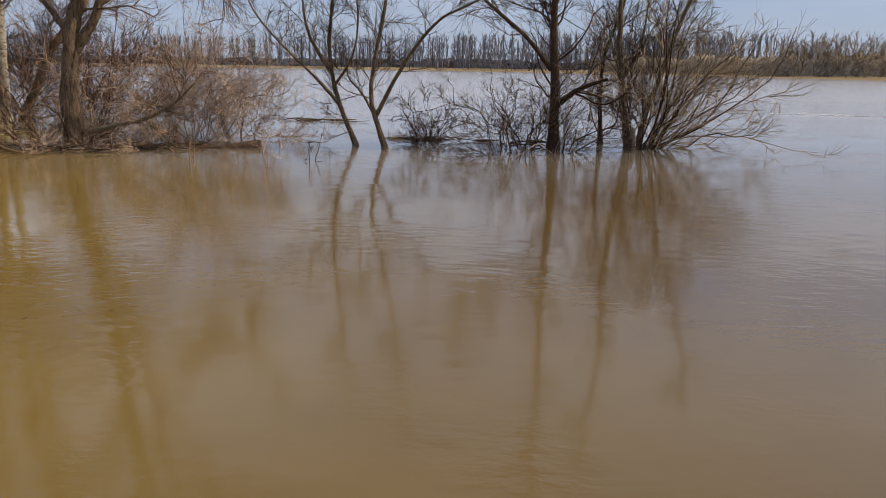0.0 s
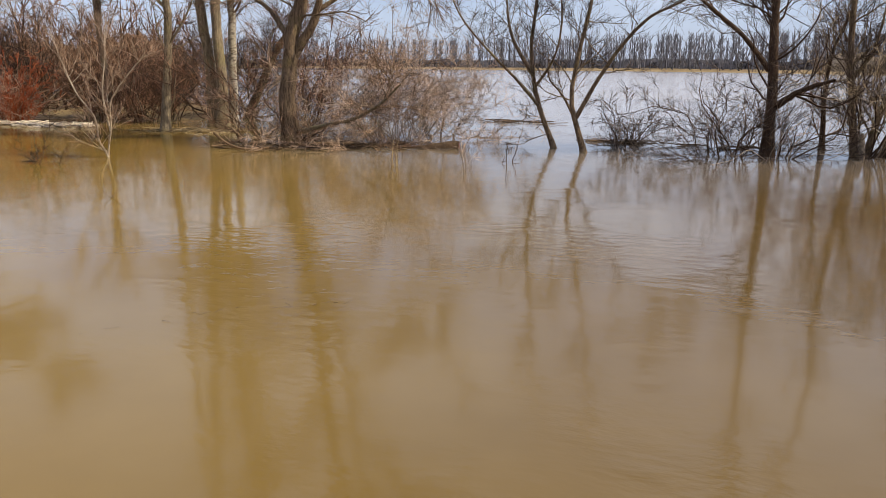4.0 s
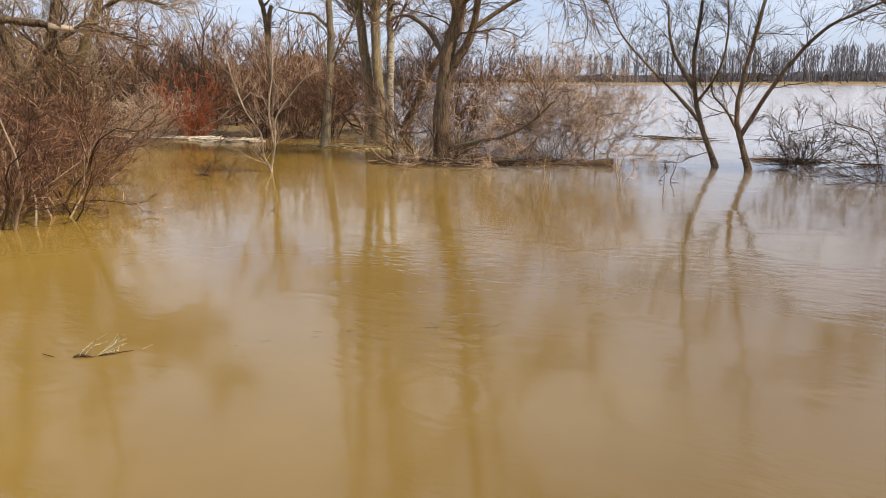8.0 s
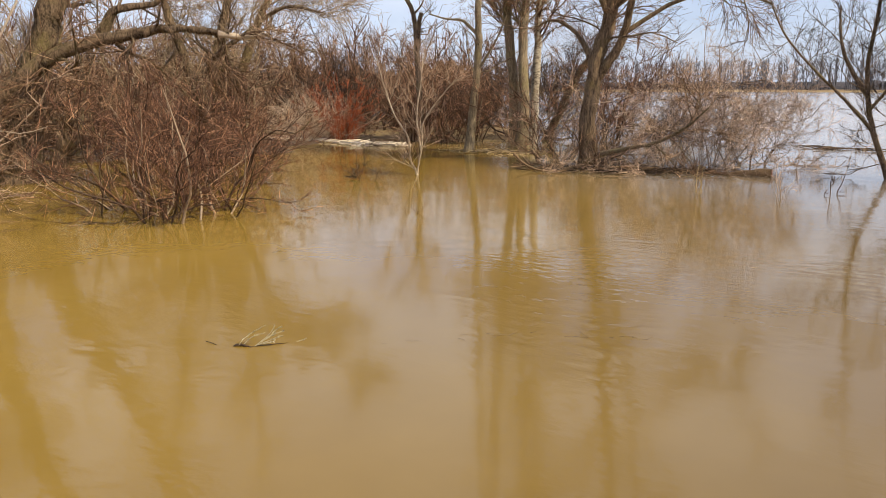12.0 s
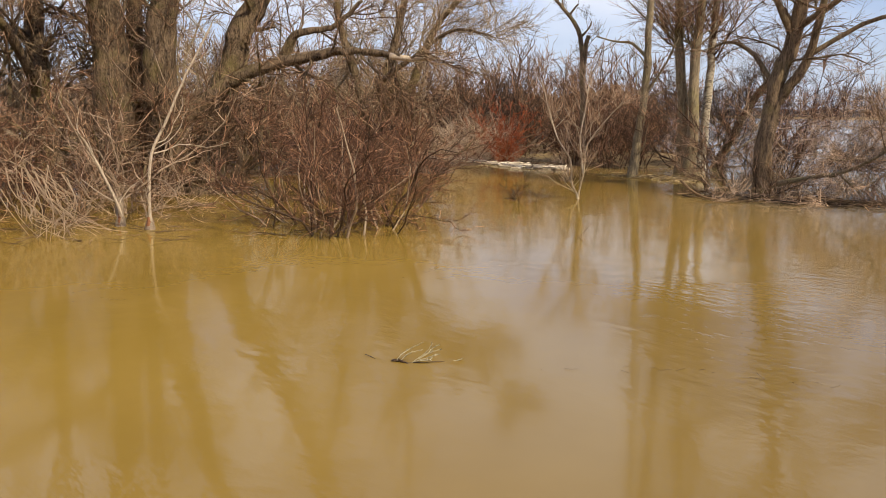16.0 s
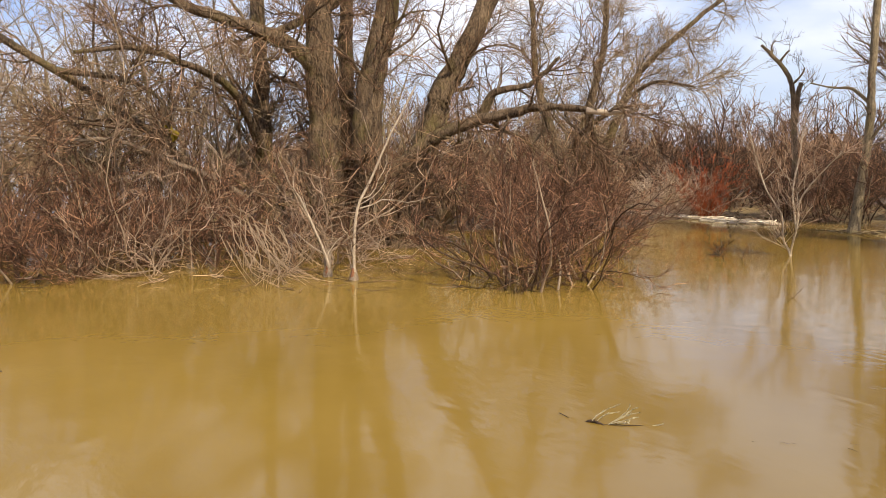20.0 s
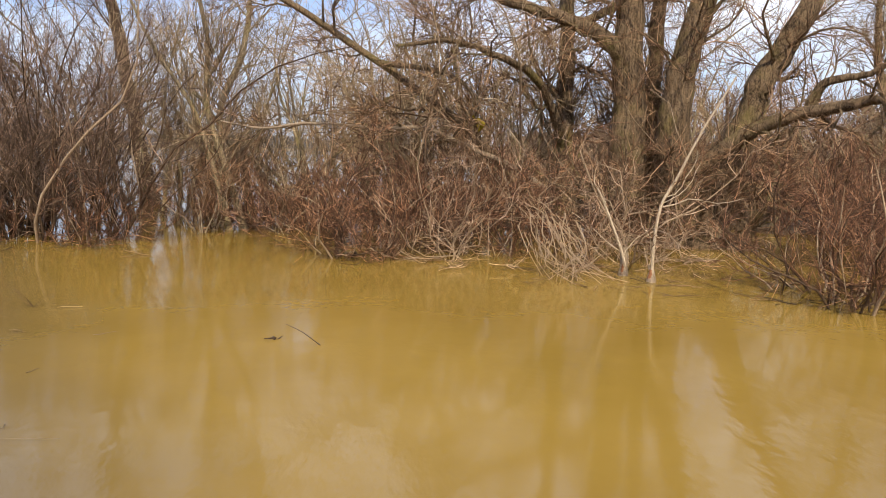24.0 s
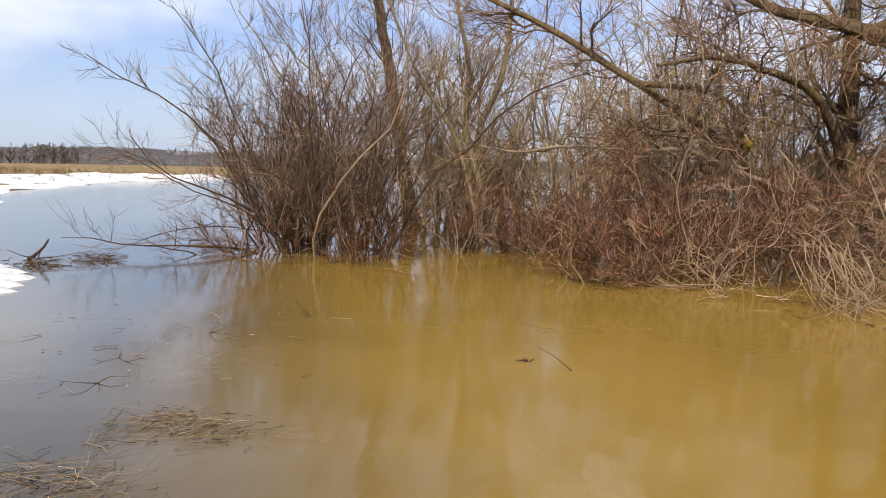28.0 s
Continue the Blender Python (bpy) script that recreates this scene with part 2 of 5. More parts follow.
def water_material():
    m = Nodes("muddy_water")
    pos = m.add("ShaderNodeNewGeometry").outputs["Position"]
    warp = m.add("ShaderNodeTexNoise", {"Vector": pos, "Scale": 0.35, "Detail": 2.0}).outputs["Color"]
    bent = m.add("ShaderNodeVectorMath", {0: pos, 1: warp}, operation="ADD").outputs[0]
    # silt load: thick and golden in the flooded wood, thin and grey in the shallow inlet; darker brown over the open
    # river
    xyz = m.add("ShaderNodeSeparateXYZ", {0: bent})
    edge = m.add("ShaderNodeMath", {0: xyz.outputs["X"], 1: 0.42}, operation="MULTIPLY").outputs[0]
    edge = m.add("ShaderNodeMath", {0: xyz.outputs["Y"], 1: edge}, operation="SUBTRACT").outputs[0]
    edge = m.add("ShaderNodeMapRange", {"Value": edge, "From Min": -0.4, "From Max": 2.6}).outputs[0]
    swirl = m.noise(m.coords((1, 1, 1), True), 0.3, 5, 0.6)
    mud = m.ramp(swirl, (0.3, (0.236, 0.147, 0.024)), (0.7, (0.302, 0.194, 0.039)))
    clear = m.ramp(swirl, (0.3, (0.055, 0.05, 0.04)), (0.7, (0.1, 0.09, 0.07)))
    c = m.mix(edge, clear, mud)
    side = m.add("ShaderNodeMath", {0: xyz.outputs["Y"], 1: 0.22}, operation="MULTIPLY").outputs[0]
    side = m.add("ShaderNodeMath", {0: xyz.outputs["X"], 1: side}, operation="ADD").outputs[0]
    open_river = m.add("ShaderNodeMapRange", {"Value": side, "From Min": -5.0, "From Max": 3.5}).outputs[0]
    dull = m.ramp(swirl, (0.3, (0.11, 0.067, 0.02)), (0.7, (0.155, 0.097, 0.033)))
    c = m.mix(open_river, c, dull)
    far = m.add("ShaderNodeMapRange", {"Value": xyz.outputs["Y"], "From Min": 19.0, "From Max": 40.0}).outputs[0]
    # pale grey painted over the open river in place of sky reflection
    sky_gleam = m.add("ShaderNodeMapRange", {"Value": xyz.outputs["Y"], "From Min": 12.0, "From Max": 30.0}).outputs[0]
    sky_gleam = m.add("ShaderNodeMath", {0: sky_gleam, 1: m.add("ShaderNodeMapRange", {"Value": side, "From Min": -6.5, "From Max": -1.5}).outputs[0]}, operation="MULTIPLY").outputs[0]
    pale = m.add("ShaderNodeMath", {0: far, 1: sky_gleam}, operation="MAXIMUM").outputs[0]
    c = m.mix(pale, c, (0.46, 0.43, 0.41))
    big = m.noise(m.add("ShaderNodeMapping", {"Vector": bent, "Rotation": (0, 0, 0.35), "Scale": (1.0, 1.7, 1)}).outputs[0], 1.1, 3, 0.5)
    small = m.noise(m.add("ShaderNodeMapping", {"Vector": bent, "Rotation": (0, 0, -0.2), "Scale": (1.0, 1.9, 1)}).outputs[0], 3.8, 3, 0.5)
    calm = m.ramp(m.noise(m.coords((1, 1, 1), True), 0.45, 3), (0.46, (0.05,) * 3), (0.62, (1,) * 3))
    calm = m.add("ShaderNodeMath", {0: calm, 1: far}, operation="MAXIMUM").outputs[0]
    small = m.add("ShaderNodeMath", {0: small, 1: calm}, operation="MULTIPLY").outputs[0]
    big = m.add("ShaderNodeMath", {0: big, 1: m.ramp(m.noise(m.coords((1, 1, 1), True), 0.22, 2), (0.4, (0.2,) * 3), (0.68, (1,) * 3))}, operation="MULTIPLY").outputs[0]
    chop = m.add("ShaderNodeMapRange", {"Value": side, "From Min": -9.0, "From Max": 2.0, "To Min": 0.35, "To Max": 1.05}).outputs[0]
    small = m.add("ShaderNodeMath", {0: small, 1: chop}, operation="MULTIPLY").outputs[0]
    big = m.add("ShaderNodeMath", {0: big, 1: chop}, operation="MULTIPLY").outputs[0]
    still = m.add("ShaderNodeMapRange", {"Value": xyz.outputs["Y"], "From Min": 17.0, "From Max": 30.0, "To Min": 1.0, "To Max": 1.1}).outputs[0]
    small = m.add("ShaderNodeMath", {0: small, 1: still}, operation="MULTIPLY").outputs[0]
    wavelet = m.noise(m.add("ShaderNodeMapping", {"Vector": bent, "Rotation": (0, 0, 0.15), "Scale": (1.0, 1.5, 1)}).outputs[0], 11.0, 2, 0.5)
    gusts = m.ramp(m.noise(m.coords((1, 1, 1), True), 0.8, 3, 0.6), (0.5, (0,) * 3), (0.66, (1,) * 3))
    wavelet = m.add("ShaderNodeMath", {0: wavelet, 1: gusts}, operation="MULTIPLY").outputs[0]
    near = m.add("ShaderNodeMapRange", {"Value": xyz.outputs["Y"], "From Min": 12.0, "From Max": 22.0, "To Min": 1.0, "To Max": 0.0}).outputs[0]
    wavelet = m.add("ShaderNodeMath", {0: wavelet, 1: near}, operation="MULTIPLY").outputs[0]
    b = m.bump(big, 0.2, 0.03)
    b = m.bump(small, 0.5, 0.015, b)
    b = m.bump(wavelet, 0.32, 0.006, b)
    rough = m.add("ShaderNodeMapRange", {"Value": xyz.outputs["Y"], "From Min": 18.0, "From Max": 50.0, "To Min": 0.09, "To Max": 0.17}).outputs[0]
    mat = m.out(c, rough, b, 0.5)
    m.bsdf.inputs["IOR"].default_value = 1.38
    return mat


def ground_material():
    m = Nodes("dry_grass_ground")
    v = m.coords((1, 1, 1), True)
    c = m.ramp(m.noise(v, 0.16, 7, 0.65), (0.36, (0.12, 0.08, 0.04)), (0.52, (0.3, 0.21, 0.1)), (0.7, (0.42, 0.32, 0.17)))
    c = m.mix(0.4, c, m.ramp(m.noise(v, 9, 4), (0.3, (0.10, 0.07, 0.035)), (0.7, (0.42, 0.33, 0.19))))
    # wooded hills with pale stubble strips beyond the field, distance haze painted in blue-grey
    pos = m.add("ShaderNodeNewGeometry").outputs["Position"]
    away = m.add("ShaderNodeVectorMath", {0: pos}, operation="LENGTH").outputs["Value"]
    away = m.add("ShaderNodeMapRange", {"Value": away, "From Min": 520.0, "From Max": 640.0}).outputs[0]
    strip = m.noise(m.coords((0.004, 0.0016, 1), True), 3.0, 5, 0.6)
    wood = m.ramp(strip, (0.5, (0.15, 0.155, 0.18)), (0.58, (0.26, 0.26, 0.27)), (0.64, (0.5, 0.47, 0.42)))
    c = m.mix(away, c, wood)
    return m.out(c, 0.95, m.bump(m.noise(v, 14, 4), 0.8, 0.05), 0.1)


def far_wood_material(name, dark, light):
    m = Nodes(name)
    v = m.coords((1, 1, 0.15), True)
    c = m.ramp(m.noise(v, 0.9, 6, 0.7), (0.38, dark), (0.66, light))
    return m.out(c, 1.0, None, 0.05)


def snow_material():
    m = Nodes("old_snow")
    v = m.coords((1, 1, 1), True)
    c = m.ramp(m.noise(v, 2.5, 5), (0.3, (0.68, 0.70, 0.74)), (0.7, (0.86, 0.87, 0.89)))
    return m.out(c, 0.6, m.bump(m.noise(v, 9, 5), 0.6, 0.05), 0.3)


def litter_material():
    m = Nodes("wet_leaf_litter")
    v = m.coords((1, 1, 1), True)
    c = m.ramp(m.noise(v, 1.3, 5, 0.6), (0.35, (0.06, 0.036, 0.018)), (0.7, (0.17, 0.105, 0.053)))
    c = m.mix(0.45, c, m.ramp(m.noise(v, 17, 4), (0.35, (0.025, 0.016, 0.01)), (0.72, (0.2, 0.135, 0.075))))
    return m.out(c, 0.8, m.bump(m.noise(v, 17, 4), 0.9, 0.04), 0.3)


M_LITTER = litter_material()
# colours of the solid wood mounds, distance haze painted into the greys
M_FARWOOD = far_wood_material("far_wood_mass", (0.06, 0.058, 0.065), (0.16, 0.15, 0.155))
M_FARGREY = far_wood_material("far_poplar_haze", (0.05, 0.05, 0.057), (0.15, 0.14, 0.145))
M_BRUSH = far_wood_material("brush_bank", (0.08, 0.048, 0.03), (0.34, 0.22, 0.145))
M_FARTAN = far_wood_material("far_willow_thicket", (0.2, 0.15, 0.1), (0.45, 0.37, 0.265))
M_WATER, M_GROUND, M_SNOW = water_material(), ground_material(), snow_material()

# ---- meshes ----
R = np.random.default_rng(7)


def unit(v):
    return v / np.maximum(np.linalg.norm(v, axis=-1, keepdims=True), 1e-9)


def tubes(pts, rad, sides, rough=0.0):
    """Tubes round polylines: pts N x S x 3, rad N x S. Gives vertices and quads; the last ring nearly closes."""
    n, s, _ = pts.shape
    tan = unit(np.gradient(pts, axis=1))
    ref = unit(R.normal(size=(n, 1, 3)))
    u = unit(np.cross(tan, np.broadcast_to(ref, tan.shape)))
    w = np.cross(tan, u)
    a = np.arange(sides) * 2 * np.pi / sides
    ring = u[:, :, None] * np.cos(a)[:, None] + w[:, :, None] * np.sin(a)[:, None]
    r = rad[:, :, None] * np.ones(sides)
    if rough:
        lobes = R.normal(size=(n, 1, sides)) * 0.6 + R.normal(size=(n, s, sides)) * 0.5
        r = r * (1 + rough * lobes)
    v = (pts[:, :, None] + ring * r[..., None]).reshape(-1, 3)
    i = np.arange(n)[:, None, None] * s * sides + np.arange(s - 1)[:, None] * sides + np.arange(sides)
    j = np.roll(np.arange(sides), -1) - np.arange(sides)
    q = np.stack([i, i + j, i + j + sides, i + sides], -1).reshape(-1, 4)
    return v, q


def mesh_of(name, sets, material, base=(0, 0, 0), smooth=True):
    """One mesh from several (vertices, quads) sets, in metres round base."""
    off, vs, qs = 0, [], []
    for v, q in sets:
        vs.append(v), qs.append(q + off)
        off += len(v)
    v, q = np.concatenate(vs) - np.asarray(base, float), np.concatenate(qs)
    me = bpy.data.meshes.new(name)
    me.vertices.add(len(v))
    me.vertices.foreach_set("co", v.astype(np.float32).ravel())
    me.loops.add(q.size)
    me.loops.foreach_set("vertex_index", q.astype(np.int32).ravel())
    me.polygons.add(len(q))
    me.polygons.foreach_set("loop_start", np.arange(0, q.size, 4, dtype=np.int32))
    me.polygons.foreach_set("use_smooth", np.full(len(q), smooth))
    me.update(calc_edges=True)
    me.materials.append(material)
    return me


def thing(name, base, label, category, group=""):
    ob = new(name)
    ob.empty_display_size = 0.2
    ob.location = base
    return tagged(ob, label, category, group)


def part(name, sets, material, parent, label="", kind="", smooth=True):
    base = parent.parent.location if parent.parent else parent.location
    ob = new(name, mesh_of(name, sets, material, base, smooth))
    ob.parent = parent
    return tagged(ob, label, kind=kind)


def curve_through(points, n):
    """A smooth line through a few points (Catmull-Rom), n samples."""
    p = np.asarray(points, float)
    p = np.concatenate([2 * p[:1] - p[1:2], p, 2 * p[-1:] - p[-2:-1]])
    t = np.linspace(0, len(p) - 3 - 1e-6, n)
    k = t.astype(int)
    f = (t - k)[:, None]
    a, b, c, d = p[k], p[k + 1], p[k + 2], p[k + 3]
    return 0.5 * (2 * b + (c - a) * f + (2 * a - 5 * b + 4 * c - d) * f**2 + (3 * b - a - 3 * c + d) * f**3)


def shoots(pts, rad, each, where, angle, length, thin, steps, wander=0.18, rise=0.0, droop=0.0, tip=0.35, least=0.0022, stout=1.0):
    """Side shoots on polylines. each: shoots a line; where: stretch of the parent; angle: degrees off it; length: metres (from, to)."""
    n, s, _ = pts.shape
    par = np.repeat(np.arange(n), each)
    m = len(par)
    t = where[0] + (where[1] - where[0]) * R.random(m)
    f = t * (s - 1)
    k = np.minimum(f.astype(int), s - 2)
    f = (f - k)[:, None]
    start = pts[par, k] * (1 - f) + pts[par, k + 1] * f
    r0 = (rad[par, k] * (1 - f[:, 0]) + rad[par, k + 1] * f[:, 0]) * thin * (0.7 + 0.5 * R.random(m))
    tan = unit(pts[par, k + 1] - pts[par, k])
    perp = unit(np.cross(tan, R.normal(size=(m, 3))))
    a = np.radians(angle[0] + (angle[1] - angle[0]) * R.random(m))[:, None]
    d = np.cos(a) * tan + np.sin(a) * perp
    size = (length[0] + (length[1] - length[0]) * R.random(m) ** 1.3) * (1.1 - 0.55 * t)
    r0 = np.minimum(r0, (0.004 + 0.013 * size) * stout)
    out = np.empty((m, steps, 3))
    out[:, 0] = start
    step = (size / (steps - 1))[:, None]
    for i in range(1, steps):
        d = unit(d + R.normal(size=(m, 3)) * wander + np.array([0, 0, rise - droop * i / steps]))
        out[:, i] = out[:, i - 1] + d * step
    low = out[..., 2] < 0.03
    out[..., 2][low] = 0.03 + 0.2 * (0.03 - out[..., 2][low])
    taper = np.linspace(1, tip, steps)
    return out, np.maximum(r0[:, None], least) * taper


def limb(points, r0, r1, n=0, bend=0.03):
    """A limb's centre line with small kinks and its radii."""
    p = curve_through(points, n or 5 + 4 * len(points))
    p[1:] += R.normal(size=p[1:].shape) * bend * r0 * 2
    t = np.linspace(0, 1, len(p))
    return p[None], (r0 + (r1 - r0) * t**0.8)[None]


def tree(name, label, limbs, wood, thin, side=3.0, fine=8, finest=5, reach=1.5, rise=0.1, droop=0.0, group="", flare=1.35, sides=12, small=0.004, wander=0.2, first=0.22, stout=1.0):
    """A bare tree: trunk, limbs and branches as parts, then its joined twigs. limbs: (points, radius, end radius); the first is the trunk."""
    base = limbs[0][0][0]
    ob = thing(name, (base[0], base[1], 0), label, "tree", group)
    twigs = []
    for i, (points, r0, r1, *own) in enumerate(limbs):
        points = list(points)
        if points[0][2] < 0.15:
            points = [(points[0][0], points[0][1], -0.5)] + points
        p, r = limb(points, r0, r1)
        if points[0][2] < 0:
            r = r * (1 + (flare - 1) * np.exp(-np.maximum(p[..., 2], 0) / (2.2 * r0)))
        stem = part("trunk" if i == 0 else "limb", [tubes(p, r, sides, 0.07)], own[0] if own else wood, ob)
        long = np.linalg.norm(np.diff(p[0], axis=0), axis=1).sum()
        a = shoots(p, r, max(2, int(side * long)), (first, 1.0), (25, 70), (reach * 0.5, reach * 1.5), 0.45 if stout < 1.5 else 0.6, 7, wander, rise, droop, least=small * 1.8, stout=stout)
        b = shoots(*a, fine, (0.12, 1.0), (16, 55), (reach * 0.28, reach * 0.8), 0.6, 4, wander, rise, droop, least=small * 1.3)
        c = shoots(*b, finest, (0.1, 1.0), (13, 48), (reach * 0.15, reach * 0.46), 0.65, 3, wander, rise, droop, least=small)
        for k in range(len(a[0])):
            part("branch", [tubes(a[0][k : k + 1], a[1][k : k + 1], 5)], wood, stem)
        twigs += [tubes(*b, 3), tubes(*c, 3)]
    part("crown", twigs, thin, ob, "fine bare twigs", kind="stuff")
    return ob


def bush(name, label, centre, spread, stems, height, wood, thin, lean=0.35, fine=9, finest=4, last=1, thick=0.018, group="", category="bush", rise=0.08, droop=0.0, reach=0.8, start=0.16, small=0.0052, pale=0.25, joints=4, tilt=(0, 0), wander=0.24, shortest=0.5):
    """A many-stemmed bush that stands in the water; spread: half axes of its foot."""
    ob = thing(name, (centre[0], centre[1], 0), label, category, group)
    ang, far = R.random(stems) * 2 * np.pi, np.sqrt(R.random(stems))
    # stems rise in clumps from a few old feet
    feet = max(3, stems // 3)
    own = R.integers(0, feet, stems)
    offx, offy = np.cos(ang) * far, np.sin(ang) * far
    footx, footy = offx[own], offy[own]
    offx, offy = 0.75 * footx + 0.5 * offx, 0.75 * footy + 0.5 * offy
    n = 9
    p = np.empty((stems, n, 3))
    p[:, 0] = np.stack([centre[0] + footx * spread[0], centre[1] + footy * spread[1], np.full(stems, -0.3)], -1) + R.normal(size=(stems, 3)) * np.array([0.07, 0.07, 0])
    d = unit(np.stack([offx * lean + tilt[0], offy * lean + tilt[1], np.ones(stems)], -1) + R.normal(size=(stems, 3)) * 0.2)
    step = ((height + 0.3) * (shortest + (1 - shortest) * R.random(stems)) / (n - 1))[:, None]
    for i in range(1, n):
        d = unit(d + R.normal(size=(stems, 3)) * wander + np.array([offx * lean * 0.12, offy * lean * 0.12, np.full(stems, 0.05 - droop * i / n)]).T)
        p[:, i] = p[:, i - 1] + d * step
    r = thick * (0.5 + 0.8 * R.random(stems) ** 2)[:, None] * np.linspace(1, 0.25, n)
    for k in range(stems):
        part("stem", [tubes(p[k : k + 1], r[k : k + 1], 6, 0.06)], M_STEM if R.random() < pale else wood, ob)
    a = shoots(p, r, fine, (start, 1.0), (20, 65), (reach * 0.45, reach * 1.15), 0.6, joints, wander, rise, droop, least=small * 1.5)
    b = shoots(*a, finest, (0.08, 1.0), (14, 50), (reach * 0.24, reach * 0.66), 0.65, 3, wander, rise, droop, least=small)
    sets = [tubes(*a, 3), tubes(*b, 3)]
    if last:
        sets.append(tubes(*shoots(*b, last, (0.1, 1.0), (12, 42), (reach * 0.16, reach * 0.42), 0.7, 2, wander, rise, droop, least=small * 0.8), 3))
    part("brushwood", sets, thin, ob, "fine bare twigs", kind="stuff")
    return ob


def scatter(name, label, category, material, lines, count, length, thick, high=0.03, wide=0.3, turn=None, steps=3, parent=None, bend=0.12, kind="stuff", lift=0.0):
    """Floating stalks along a few lines on the water (x, y, x2, y2)."""
    seg = np.asarray(lines, float)
    k = R.integers(0, len(seg), count)
    t = R.random(count)[:, None]
    c = seg[k, :2] * (1 - t) + seg[k, 2:] * t + R.normal(size=(count, 2)) * wide * 0.5
    way = R.random(count) * 2 * np.pi if turn is None else turn + R.normal(size=count) * 0.5
    L = length[0] + (length[1] - length[0]) * R.random(count) ** 1.6
    d = np.stack([np.cos(way), np.sin(way), R.normal(size=count) * 0.06 + lift * R.random(count)], -1)
    s = np.linspace(-0.5, 0.5, steps)
    p = np.concatenate([c, R.random((count, 1)) * high + 0.004], 1)[:, None] + d[:, None] * (s[:, None] * L[:, None, None])
    p[:, 1:-1] += R.normal(size=(count, steps - 2, 3)) * (bend * L)[:, None, None] * (0.4 if steps < 4 else 0.25)
    p[..., 2] = np.abs(p[..., 2] - 0.002) * 0.8 + 0.002
    r = np.broadcast_to((thick[0] + (thick[1] - thick[0]) * R.random(count))[:, None], (count, steps)) * np.linspace(1, 0.6, steps)
    if parent:
        return part(name, [tubes(p, r, 4)], material, parent, label, kind)
    ob = new(name, mesh_of(name, [tubes(p, r, 4)], material))
    return tagged(ob, label, category, kind=kind)

# ---- ground and water ----
SHORE = [(300, 5), (60, -4), (8, 0.6), (1.2, 1.5), (-1.7, 1.5), (-2.7, -0.6), (-3.3, -3.6), (-5.6, -6.6), (-9.7, -7.3), (-12.6, -9.3), (-25.5, -19.5), (-42, -32.2), (-51, -35), (-71, -43), (-88, -41), (-130, -52), (-260, -90), (-420, -60), (-560, 60), (-2500, 200), (-2500, -2500), (2500, -2500), (2500, 5)]
FAR_SHORE = [(2500, 20), (700, 60), (260, 118), (81, 163), (66, 195), (20, 272), (-94, 314), (-260, 335), (-420, 270), (-560, 160), (-2500, 260), (-2500, 2500), (2500, 2500)]
ISLAND = [(-20.5, 21.8), (-15.0, 21.6), (-13.0, 23.5), (-15, 28), (-24, 36), (-42, 42), (-60, 30), (-52, 12), (-40, 6), (-33, 8), (-29, 14), (-23, 18.5)]


def inside(points, poly):
    """Signed metres into a land outline: plus on land, minus in the water."""
    a = np.asarray(poly, float)
    b = np.roll(a, -1, 0)
    x, y = points[:, 0], points[:, 1]
    best, odd = np.full(len(x), 1e9), np.zeros(len(x), bool)
    for (ax, ay), (bx, by) in zip(a, b):
        dx, dy = bx - ax, by - ay
        t = np.clip(((x - ax) * dx + (y - ay) * dy) / (dx * dx + dy * dy), 0, 1)
        best = np.minimum(best, np.hypot(x - ax - t * dx, y - ay - t * dy))
        cross = (ay > y) != (by > y)
        odd ^= cross & (x < ax + (y - ay) * dx / (dy if dy else 1e-9))
    return np.where(odd, best, -best)


def height(x, y):
    p = np.stack([x, y], -1)
    d = np.maximum(np.maximum(inside(p, SHORE), inside(p, FAR_SHORE)), inside(p, ISLAND))
    d = d + np.where(np.abs(d) < 6, 0.3 * np.sin(x * 1.7 + y) * np.sin(y * 1.3 - x * 0.6) + 0.12 * np.sin(x * 5.1) * np.sin(y * 4.7), 0)
    r = np.hypot(x, y)
    wave = 0.5 * np.sin(x * 0.05 + 1.3) * np.sin(y * 0.043) + 0.3 * np.sin(x * 0.31 + y * 0.23) + 0.3 * np.sin(x * 0.8 - y * 0.5 + 2 * np.sin(y * 0.21)) * np.sin(y * 0.7 + x * 0.35)
    land = 0.02 + 0.9 * (1 - np.exp(-np.maximum(d, 0) / 14)) * (1 + 0.35 * wave)
    west = np.clip(1.3 - np.abs(np.arctan2(y, x) + 2.5), 0, 1)
    hill = 31 * west * np.clip((r - 800) / 900, 0, 1) ** 1.3 * (1 + 0.08 * np.sin(np.arctan2(y, x) * 31))
    return np.where(d > 0, land + hill, np.maximum(-1.6, d * 0.12 - 0.03))


def sheet(name, radii, sectors, z, material, label):
    a = np.arange(sectors) * 2 * np.pi / sectors
    x, y = (radii[:, None] * np.cos(a)).ravel(), (radii[:, None] * np.sin(a)).ravel()
    v = np.stack([x, y, z(x, y)], -1)
    i = np.arange(len(radii) - 1)[:, None] * sectors + np.arange(sectors)
    j = np.roll(np.arange(sectors), -1) - np.arange(sectors)
    q = np.stack([i, i + sectors, i + sectors + j, i + j], -1).reshape(-1, 4)
    return tagged(new(name, mesh_of(name, [(v, q)], material)), label, name, kind="structure")


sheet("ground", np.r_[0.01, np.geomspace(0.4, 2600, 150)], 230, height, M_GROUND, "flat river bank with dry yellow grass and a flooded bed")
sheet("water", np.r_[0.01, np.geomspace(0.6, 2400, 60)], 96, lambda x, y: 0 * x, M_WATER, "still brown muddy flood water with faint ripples")

